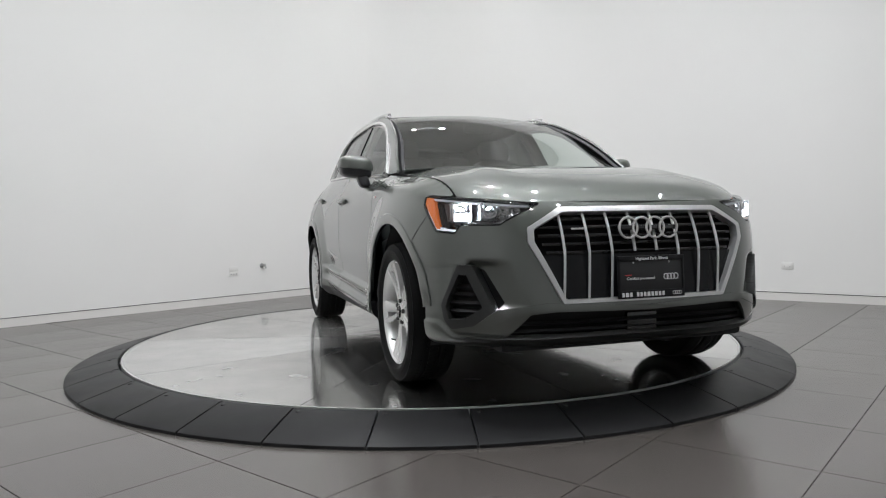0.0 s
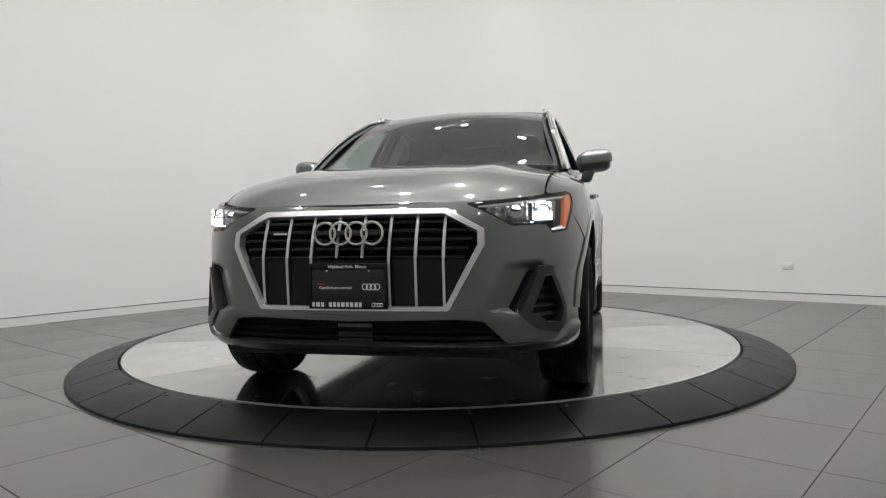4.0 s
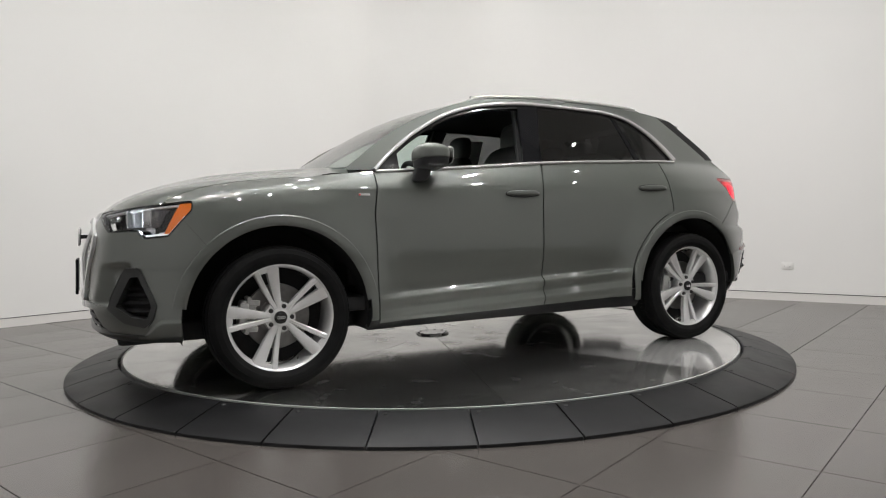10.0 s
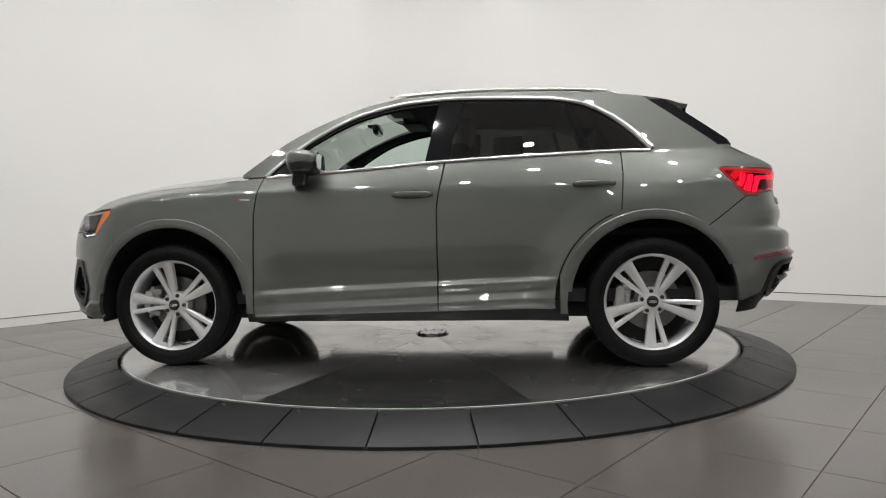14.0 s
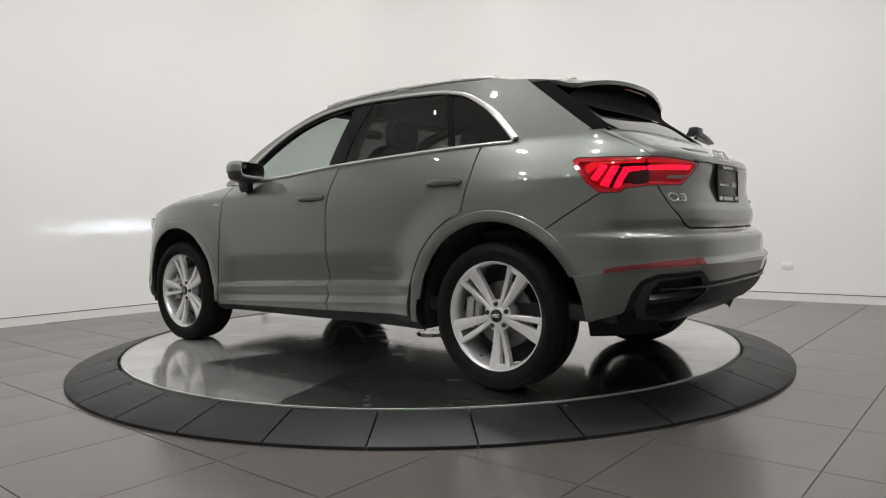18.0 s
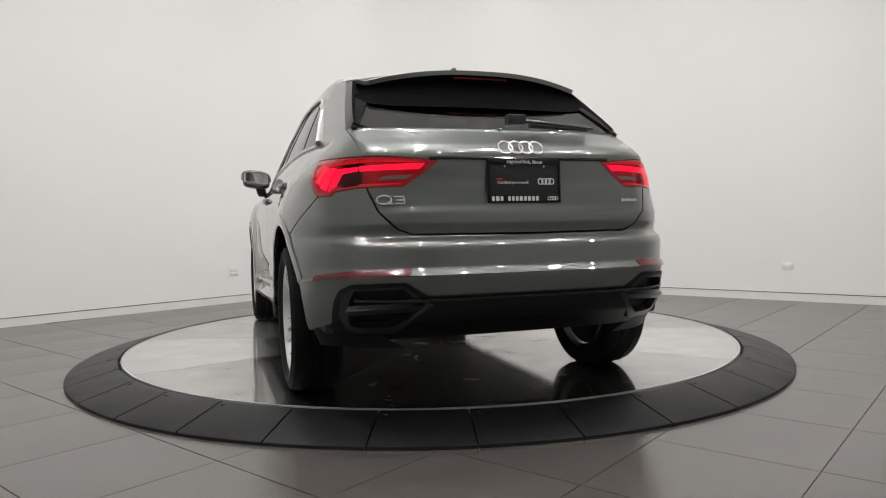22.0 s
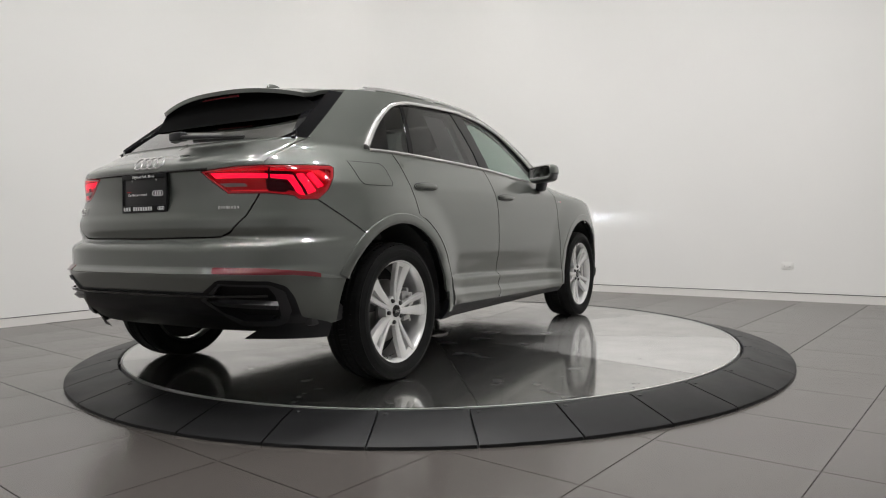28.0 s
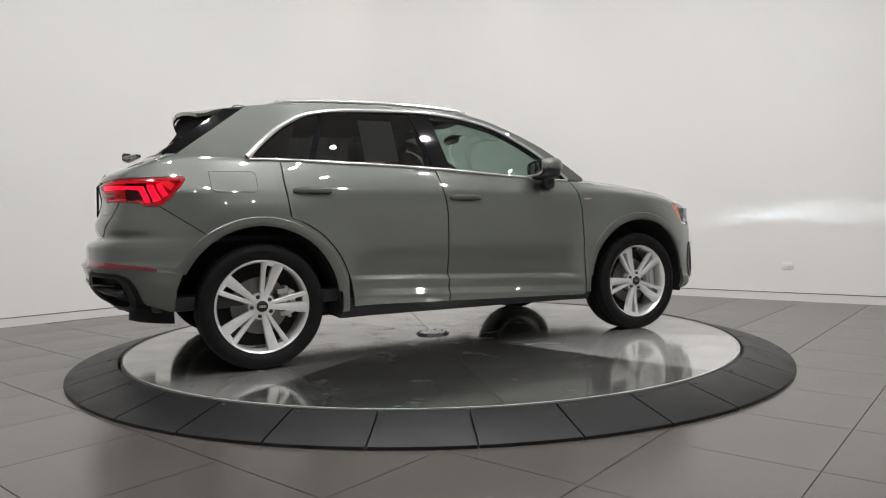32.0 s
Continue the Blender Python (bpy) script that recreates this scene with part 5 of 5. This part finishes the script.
kept("spoiler_underside", patch(soffit, ramp(0, 1.0, 12), ramp(-1.0, 1.0, 41), [], 0.0, 1), SOFFIT, car, "black spoiler underside")
kept("rear_window", patch(rear_glass, ramp(-0.955, 0.955, 25), ramp(0.0, 1.0, 16), [], 0.004, 1), GLASS_R, car, "dark tinted rear window")
for f, sd in SIDES:
    kept("window_fin", patch(lambda s, v: tuple(Vector(rear_glass(0.998 - (1 - s) * (0.025 + 0.155 * v), v)) + Vector((-0.008, 0, 0.005))), ramp(0.0, 1.0, 8), ramp(0.03, 1.0, 20), [], 0.012, f), PILLAR, car, "black window fin")
for f, sd in SIDES:
    taus = [t for t in ramp(0.4, 0.99, 240) if -1.925 < tail(t, 1.196)[0] < -1.75]
    kept("corner_filler", patch(lambda t, v: tuple(Vector(tail(t, 1.196)) * (1 - v) + Vector(rear_glass(0.94 - 0.10 * (t - taus[-1]) / (taus[0] - taus[-1]), 0.02)) * v), ramp(taus[0], taus[-1], 14), ramp(0, 1, 4), [], 0.004, f), PAINT, car)
part("high_stop_light", tube([Vector(roof(spoiler_x(u) + 0.018, u)) - Vector((0, 0, 0.034)) for u in ramp(-0.26, 0.26, 13)], 0.006, 6), RED_REFL, car)
# Wiper.
wiper = part("wiper_arm", tube([Vector((-1.957, 0.00, 1.214)), Vector((-1.970, -0.07, 1.222)), Vector((-1.955, -0.25, 1.212)), Vector((-1.925, -0.44, 1.203))], lambda t: 0.026 - 0.016 * t, 8, False, 0.6), SATIN, car)
part("wiper_cap", boxed(-1.992, -1.942, -0.085, 0.005, 1.205, 1.250, 0.012), SATIN, wiper)
part("wiper_blade", tube([Vector((-1.940, -0.12, 1.205)), Vector((-1.915, -0.42, 1.200))], 0.010, 6), SATIN, wiper)
# Recess with the plate, handle strip and emblem.
dealer_plate(car, tail_at(0, 0.952, 0.013) + Vector((0, 0, 0)), (-1, 0, 0.02), "rear_plate")
part("gate_handle", tube([tail_at(y, 1.044, 0.002) for y in ramp(-0.40, 0.40, 21)], 0.009, 8, False, 0.8), GLOSSBLACK, car)
for k in range(4):
    y = -0.069 + 0.046 * k
    c = tail_at(y, 1.092, 0.014)
    part("emblem_ring", torus(c, 0.0305, 0.0040, (-0.85, 0, 0.5), 36, 8), CHROME, car, "chrome ring of the emblem")


def letters(at, bars, label):
    bm = bmesh.new()
    n = Vector((-1, 0.12 if at[0] > 0 else -0.12, 0.03))
    for dy, dz, w, h in bars:
        p = tail_at(at[0] + dy, at[1] + dz, 0.003)
        join(bm, boxed(-w / 2, w / 2, -h / 2, h / 2, -0.003, 0.003, 0.001, facing(p, n)))
    part("boot_badge", bm, CHROME, car, label)


loop = [tail_at(0.578 + 0.026 * math.cos(a), 0.880 + 0.0165 * math.copysign(abs(math.sin(a)) ** 0.75, math.sin(a)), 0.004) for a in ramp(0, math.tau, 25)[:-1]]
part("boot_badge", join(tube(loop, 0.0042, 6, True, 1.0, Vector((1, 0, 0))), tube([tail_at(0.566, 0.868, 0.004), tail_at(0.548, 0.862, 0.004)], 0.0045, 6)), CHROME, car, "chrome model badge ring")
letters((0.522, 0.878), [(0.0, 0.0145, 0.040, 0.006), (-0.002, 0.001, 0.032, 0.006), (0.0, -0.0125, 0.040, 0.006), (-0.018, 0.007, 0.007, 0.014), (-0.018, -0.006, 0.007, 0.014)], "chrome model badge bars")
letters((-0.52, 0.872), [(0.045 - 0.0125 * k, 0, 0.009, 0.012 if k % 3 else 0.015) for k in range(8)], "small chrome lettering bars")
part("aerial_fin", blob((-1.26, 0, 1.556), (0.062, 0.013, 0.042), 0.8, 20, 12, lambda p: Vector((p.x - 0.4 * max(0, p.z), p.y * (1 - 6 * max(0, p.z)), p.z))), PAINT, car)

# ---- the car: underside ----
part("underbody", boxed(-1.15, 2.05, -0.62, 0.62, 0.235, 0.33, 0.02), LINER, car)
part("rear_pan", boxed(-1.98, -1.151, -0.50, 0.50, 0.355, 0.41, 0.02), LINER, car)
for f, sd in SIDES:
    part("floor_pan", boxed(-0.86, 0.84, min(0.62 * f, 0.84 * f), max(0.62 * f, 0.84 * f), 0.255, 0.34, 0.02), LINER, car)
part("front_tray", boxed(2.051, 2.10, -0.42, 0.42, 0.262, 0.32, 0.02), LINER, car)
part("cabin_floor", boxed(-1.9, 1.0, -0.80, 0.80, 0.34, 0.42, 0.02), DARKIN, car)
# ---- the car: wheels ----
def tyre_bm():
    r0, r1, h = 0.258, 0.3445, 0.1165
    prof = [(r0, -0.095), (r0 + 0.02, -0.112), (0.298, -h), (0.326, -0.111), (0.340, -0.100), (0.346, -0.082), (r1, -0.05), (r1, -0.032), (0.340, -0.030), (0.340, -0.024), (r1, -0.022),
            (r1, 0.022), (0.340, 0.024), (0.340, 0.030), (r1, 0.032), (r1, 0.05), (0.346, 0.080), (0.340, 0.097), (0.332, 0.105), (0.326, 0.109), (0.312, 0.1135), (0.310, 0.1155), (0.298, h), (0.283, 0.1150), (0.281, 0.1135),
            (r0 + 0.018, 0.108), (r0 + 0.004, 0.103), (r0, 0.098)]
    bm = revolve(prof, "y", 72)
    return bm


def tread_bm():
    """Shoulder blocks and the two middle ribs' sipes, proud of the carcass."""
    bm = bmesh.new()
    n = 84
    for k in range(n):
        for y0, y1, r0, r1, skew in ((0.052, 0.104, 0.3474, 0.3375, 0.0), (-0.104, -0.052, 0.3375, 0.3474, 0.0), (-0.020, 0.020, 0.3474, 0.3474, 0.02)):
            a0, a1 = math.tau * (k + 0.09) / n, math.tau * (k + 0.91) / n
            top, low = [], []
            for a, y, r in ((a0, y0, r0), (a1, y0, r0), (a1 + skew, y1, r1), (a0 + skew, y1, r1)):
                top.append(bm.verts.new(((r + 0.0014) * math.cos(a), y, (r + 0.0014) * math.sin(a))))
                low.append(bm.verts.new(((r - 0.004) * math.cos(a), y, (r - 0.004) * math.sin(a))))
            bm.faces.new(top)
            for i in range(4):
                bm.faces.new((top[i], low[i], low[(i + 1) % 4], top[(i + 1) % 4]))
    return bm


def rim_bm():
    prof = [(0.238, -0.10), (0.232, -0.02), (0.232, 0.06), (0.240, 0.085), (0.246, 0.094), (0.252, 0.098), (0.259, 0.100), (0.260, 0.096), (0.256, 0.090), (0.254, -0.09)]
    return revolve([(r * 1.025, h) for r, h in prof], "y", 72)


def spoke_bm():
    """One double spoke pointing along +x: two arms that spread from the hub, joined by a plate at the rim."""
    bm = bmesh.new()

    def arm(a0, a1, w0, w1):
        rows = []
        for k in range(9):
            t = k / 8
            r = 0.045 + 0.204 * t
            a = a0 + (a1 - a0) * t
            w = (w0 + (w1 - w0) * t) / 2
            y = 0.073 + 0.018 * t ** 1.2 - 0.006 * math.sin(math.pi * t)
            c, s = math.cos(a), math.sin(a)
            o = [(-w * 1.15, -0.026), (-w, -0.004), (-w * 0.6, 0.0), (w * 0.6, 0.0), (w, -0.004), (w * 1.15, -0.026)]
            rows.append([bm.verts.new((r * c - q * s, y + h, r * s + q * c)) for q, h in o])
        for k in range(8):
            for i in range(5):
                bm.faces.new((rows[k][i], rows[k][i + 1], rows[k + 1][i + 1], rows[k + 1][i]))
        bm.faces.new(rows[0])
        bm.faces.new(rows[-1][::-1])
    arm(radians(9.5), radians(8.5), 0.027, 0.060)
    arm(radians(-11.0), radians(-10.0), 0.020, 0.029)
    rows = []
    for k in range(7):
        a = radians(-11 + 23 * k / 6)
        rows.append([bm.verts.new((r * math.cos(a), y, r * math.sin(a))) for r, y in ((0.224 + 0.006 * abs(k - 3) / 3, 0.074), (0.226 + 0.006 * abs(k - 3) / 3, 0.082), (0.252, 0.090), (0.252, 0.070))])
    for k in range(6):
        for i in range(3):
            bm.faces.new((rows[k][i], rows[k + 1][i], rows[k + 1][i + 1], rows[k][i + 1]))
    return bm


WHEEL = {}


def wheel_piece(name, parent, make, material, m=None, label=""):
    if name not in WHEEL:
        ob = part(name, make(), material, parent, label)
        WHEEL[name] = ob.data
    else:
        ob = new(name, WHEEL[name])
        ob.parent = parent
        if label:
            tagged(ob, label)
    if m is not None:
        ob.matrix_basis = m
    return ob


def caliper_bm():
    bm = boxed(0.110, 0.188, -0.040, 0.042, -0.070, 0.070, 0.014)
    for z in (-0.062, 0.062):
        join(bm, boxed(0.098, 0.160, 0.030, 0.054, z - 0.014, z + 0.014, 0.005))
        join(bm, tube([Vector((0.150, -0.03, z * 1.3)), Vector((0.150, 0.055, z * 1.3))], 0.010, 10))
    join(bm, boxed(0.150, 0.192, 0.036, 0.058, -0.060, 0.060, 0.006))
    join(bm, boxed(0.118, 0.140, 0.036, 0.052, -0.022, 0.022, 0.006))
    return bm


def wheel(x, f, phase, steer=0.0):
    tyre = wheel_piece("wheel", car, tyre_bm, TYRE, Matrix.Translation((x, 0.787 * f, HUB_Z)) @ pose(0, 0, 0, 0, 0, steer + (0 if f > 0 else 180)), "black road tyre on a silver twin-spoke alloy rim")
    tagged(wheel_piece("tread", tyre, tread_bm, TYRE), "small tread blocks round the tyre", kind="stuff")
    wheel_piece("rim", tyre, rim_bm, ALLOY)
    for k in range(5):
        wheel_piece("spoke", tyre, spoke_bm, ALLOY, Matrix.Rotation(radians(phase + 72 * k), 4, "Y"))
        a = radians(phase + 36 + 72 * k)
        wheel_piece("wheel_bolt", tyre, lambda: revolve([(0, 0.012), (0.008, 0.012), (0.011, 0.008), (0.012, -0.01)], "y", 12), SCREW, Matrix.Translation((0.056 * math.cos(a), 0.070, -0.056 * math.sin(a))))
    wheel_piece("hub", tyre, lambda: revolve([(0.0, 0.078), (0.030, 0.078), (0.034, 0.075), (0.050, 0.072), (0.075, 0.066), (0.078, 0.050), (0.078, 0.02)], "y", 40), ALLOY)
    wheel_piece("centre_cap", tyre, lambda: revolve([(0.0, 0.086), (0.026, 0.085), (0.031, 0.081), (0.032, 0.076)], "y", 28), GLOSSBLACK)
    wheel_piece("cap_rings", tyre, lambda: join(join(join(torus((-0.0135, 0.0865, 0), 0.0062, 0.0010, (0, 1, 0), 18, 4), torus((-0.0045, 0.0865, 0), 0.0062, 0.0010, (0, 1, 0), 18, 4)),
                                                     torus((0.0045, 0.0865, 0), 0.0062, 0.0010, (0, 1, 0), 18, 4)), torus((0.0135, 0.0865, 0), 0.0062, 0.0010, (0, 1, 0), 18, 4)), CHROME)
    wheel_piece("brake_disc", tyre, lambda: revolve([(0.07, 0.022), (0.09, 0.020), (0.09, 0.010), (0.158, 0.010), (0.160, 0.006), (0.160, -0.012), (0.07, -0.012)], "y", 48), DISC)
    side_a = -6
    cal = wheel_piece("brake_caliper", tyre, caliper_bm, CALIPER,
                      Matrix.Rotation(radians(side_a if f > 0 else 180 - side_a), 4, "Y"))
    wheel_piece("wheel_back", tyre, lambda: revolve([(0.0, -0.06), (0.236, -0.06)], "y", 40), LINER)
    wheel_piece("valve", tyre, lambda: tube([Vector((0.226, 0.06, 0)), Vector((0.214, 0.085, 0))], 0.004, 8), SCREW, Matrix.Rotation(radians(phase + 40), 4, "Y"))


# Phases as each wheel stands.
wheel(AXLE, 1, 71)
wheel(-AXLE, 1, 24)
wheel(AXLE, -1, 8)
wheel(-AXLE, -1, 40)

# ---- the car: cabin ----
part("dashboard", blob((0.72, 0, 0.985), (0.26, 0.70, 0.10), 0.5, 40, 16), DARKIN, car)
part("dash_base", boxed(0.50, 0.95, -0.70, 0.70, 0.45, 0.97, 0.05), DARKIN, car)
part("screen", boxed(0.47, 0.485, -0.15, 0.13, 0.91, 1.03, 0.006), GLOSSBLACK, car)
wheel_c = Vector((0.36, 0.37, 0.985))
sw = part("steering_wheel", torus(wheel_c, 0.182, 0.016, (-0.92, 0, 0.40), 40, 10), DARKIN, car)
part("wheel_hub", blob(wheel_c + Vector((0.02, 0, -0.01)), (0.05, 0.085, 0.07), 0.7), DARKIN, sw)
part("wheel_spokes", tube([wheel_c + Vector((0, -0.17, 0)), wheel_c + Vector((0.03, 0, -0.01)), wheel_c + Vector((0, 0.17, 0))], 0.018, 8), DARKIN, sw)
part("steering_column", tube([wheel_c + Vector((0.02, 0, -0.01)), Vector((0.62, 0.37, 0.87))], 0.045, 12), DARKIN, car)


def seat(x, y, name, wide=0.26, rows=1):
    base = part(name, blob((x + 0.02, y, 0.60), (0.27, wide, 0.10), 0.5, 28, 14), SEAT, car)
    part("backrest", blob((x - 0.29, y, 0.93), (0.085, wide * 0.96, 0.34), 0.5, 28, 20, lambda p: Vector((p.x - 0.30 * p.z, p.y * (1 - 0.12 * max(0, p.z) / 0.34), p.z))), SEAT, base)
    for dy in ([0] if rows == 1 else [-0.36, 0, 0.36]):
        h = part("headrest", blob((x - 0.425, y + dy, 1.335 if rows == 1 else 1.285), (0.050, 0.125, 0.088), 0.6, 24, 14, lambda p: Vector((p.x - 0.1 * p.z, p.y, p.z))), SEAT, base)
    return base


seat(0.10, 0.37, "front_seat")
seat(0.10, -0.37, "front_seat")
seat(-0.72, 0.0, "rear_bench", 0.63, 3)
part("centre_console", boxed(-0.45, 0.55, -0.12, 0.12, 0.42, 0.72, 0.03), DARKIN, car)
kept("headliner", patch(lambda x, u: tuple(Vector(roof(x, u * 0.97)) - Vector((0, 0, 0.045))), ramp(0.06, -1.40, 30), ramp(-1, 1, 21), [], 0, 1), HEADLINER, car)
part("load_floor", boxed(-1.95, -1.08, -0.60, 0.60, 0.70, 0.74, 0.01), DARKIN, car)
part("parcel_shelf", boxed(-1.90, -1.20, -0.62, 0.62, 1.06, 1.085, 0.008), DARKIN, car)
part("inside_mirror", blob((0.30, 0.0, 1.425), (0.022, 0.115, 0.036), 0.6), GLOSSBLACK, car)
part("mirror_stalk", tube([Vector((0.31, 0, 1.44)), Vector((0.34, 0, 1.452))], 0.014, 8), GLOSSBLACK, car)
part("sensor_box", boxed(0.28, 0.36, -0.06, 0.06, 1.440, 1.458, 0.008, Matrix.Translation((0, 0, 0))), GLOSSBLACK, car)
for f, sd in SIDES:
    kept("door_card", patch(deep(0.09), ramp(-1.15, 0.72, 50), ramp(0.42, 1.10, 16), [lambda p: belt_z(p[0]) - 0.03 - p[2], lambda p: arch(p, 0.50)], 0, f), DARKIN, car)
    kept("sill_ledge", patch(lambda x, s: (x, side_y(x, belt_z(x) - 0.012) - 0.004 - 0.09 * s, belt_z(x) - 0.014), ramp(-1.40, 0.74, 40), ramp(0, 1, 3), [], 0, f), DARKIN, car)
    kept("pillar_lining", patch(deep(0.06), ramp(-0.34, -0.10, 14), ramp(1.05, 1.51, 16), [inside, lambda p: bp_front(p[2]) - 0.005 - p[0], lambda p: p[0] - bp_rear(p[2])], 0.03, f), DARKIN, car)
    kept("pillar_lining", patch(deep(0.045), ramp(-1.62, -0.98, 30), ramp(1.08, 1.50, 20), [lambda p: roof_edge(p[0]) - 0.02 - p[2], lambda p: cp_rear(p[2]) - 0.12 - p[0], glass_edge], 0.03, f), DARKIN, car)
    kept("pillar_lining", patch(deep(0.035), ramp(-1.2, 0.93, 90), ramp(1.06, 1.54, 40), [lambda p: p[2] - dlo_top(p[0]) + 0.012, lambda p: roof_edge(p[0]) - 0.012 - p[2]], 0.02, f), DARKIN, car)
    part("sun_visor", boxed(0.02, 0.16, 0.14 * f if f > 0 else -0.54, 0.54 if f > 0 else -0.14, 1.478, 1.492, 0.005), DARKIN, car)
# Papers on the glass.
kept("window_sticker", patch(deep(0.022), ramp(-0.68, -0.46, 8), ramp(1.17, 1.435, 8), [], 0.0, -1), PAPER, car, "white paper sticker inside the rear door glass")
kept("screen_label", patch(lambda u, v: tuple(Vector(wind(u, v)) + Vector((-0.004, 0, -0.008))), ramp(0.80, 0.93, 6), ramp(0.905, 0.945, 4), [], 0, 1), PAPER, car, "small white label at the windscreen top")

# ---- fittings on the walls ----
def on_wall(way, along, z):
    """A pose on a white wall, +z out into the room, +y up."""
    p = CORNER + way * along
    n = Vector((-way.y, way.x, 0)) if way is DIR_L else Vector((way.y, -way.x, 0))
    if n.dot(Vector((0, 0, 0)) - CORNER) < 0:
        n = -n
    return facing(Vector((p.x, p.y, z)), n)


m = on_wall(DIR_R, (Vector((3.69, 2.142, 0)) - CORNER).length, 0.284)
outlet = part("wall_outlet", boxed(-0.059, 0.059, -0.036, 0.036, 0, 0.006, 0.002, m), SWITCH, None)
tagged(outlet, "white double wall outlet low on the white wall", "outlet")
for k in (-1, 1):
    part("socket", boxed(k * 0.026 - 0.014, k * 0.026 + 0.014, -0.018, 0.018, 0.005, 0.0075, 0.001, m), SWITCH, outlet)
    for s2 in (-1, 1):
        part("slot", boxed(k * 0.026 - 0.008, k * 0.026 + 0.002, s2 * 0.006 - 0.0012, s2 * 0.006 + 0.0012, 0.007, 0.0082, 0, m), SCREW, outlet, smooth=False)
m = on_wall(DIR_L, (Vector((-2.282, 3.062, 0)) - CORNER).length, 0.288)
tagged(part("wall_plate", boxed(-0.058, 0.058, -0.002, 0.050, 0, 0.006, 0.002, m), SWITCH, None), "blank white wall plate low on the white wall", "wall plate")
outlet2 = tagged(part("wall_outlet", boxed(-0.058, 0.058, -0.054, -0.008, 0, 0.006, 0.002, m), SWITCH, None), "white wall outlet with grey sockets", "outlet")
for k in (-1, 0, 1):
    part("socket", boxed(k * 0.032 - 0.010, k * 0.032 + 0.010, -0.042, -0.030, 0.005, 0.0075, 0.001, m), SWITCH_GREY, outlet2)
m = on_wall(DIR_L, (Vector((-2.023, 3.336, 0)) - CORNER).length, 0.330)
hook = tagged(part("wall_spigot", revolve([(0.0, 0.0), (0.028, 0.0), (0.028, 0.006), (0.012, 0.010), (0.012, 0.05), (0.0, 0.05)], "z", 20), CALIPER, None), "small dark metal wall spigot", "spigot")
hook.matrix_world = m
part("spout", tube([Vector((0, 0, 0.04)), Vector((0.0, 0.004, 0.07)), Vector((0.0, -0.03, 0.085))], 0.011, 10), CALIPER, hook)
part("handle", boxed(-0.03, 0.03, 0.012, 0.022, 0.035, 0.05, 0.003), CALIPER, hook)

# ---- floor tiles ----
PITCH_T, TA = 0.59, radians(49.3)
TU, TV = Vector((math.cos(TA), math.sin(TA), 0)), Vector((-math.sin(TA), math.cos(TA), 0))
tile_mesh = None
for i in range(-26, 26):
    for j in range(-26, 26):
        u, v = -0.565 + PITCH_T * (i + 0.5), -2.717 + PITCH_T * (j + 0.5)
        q = TU * u + TV * v
        rel = q - CORNER
        det = DIR_L.x * DIR_R.y - DIR_L.y * DIR_R.x
        al = (rel.x * DIR_R.y - rel.y * DIR_R.x) / det
        ar = (DIR_L.x * rel.y - DIR_L.y * rel.x) / det
        if al < -0.25 or ar < -0.25 or al > SPAN + 0.2 or ar > SPAN + 0.2 or q.length < 1.6:
            continue
        if tile_mesh is None:
            h = PITCH_T / 2 - 0.0016
            ob = part("tile", prism([(-h, -h), (h, -h), (h, h), (-h, h)], -0.006, 0.0, 0.001), TILE, floor, smooth=False)
            tile_mesh = ob.data
        else:
            ob = new("tile", tile_mesh)
            ob.parent = floor
        ob.location = (q.x, q.y, FLOOR_Z)
        ob.rotation_euler = (0, 0, TA)


def motions():
    rows_car, rows_table = [], []
    for k in range(65):
        t = 0.5 * k
        a = TURN0 + TURN * t
        c, s = math.cos(radians(a)), math.sin(radians(a))
        rows_car.append((t, pose(c * CAR_OFF[0] - s * CAR_OFF[1], s * CAR_OFF[0] + c * CAR_OFF[1], 0, 0, 0, a)))
        rows_table.append((t, pose(0, 0, 0, 0, 0, a)))
    walk(car, rows_car)
    walk(table, rows_table)


motions()
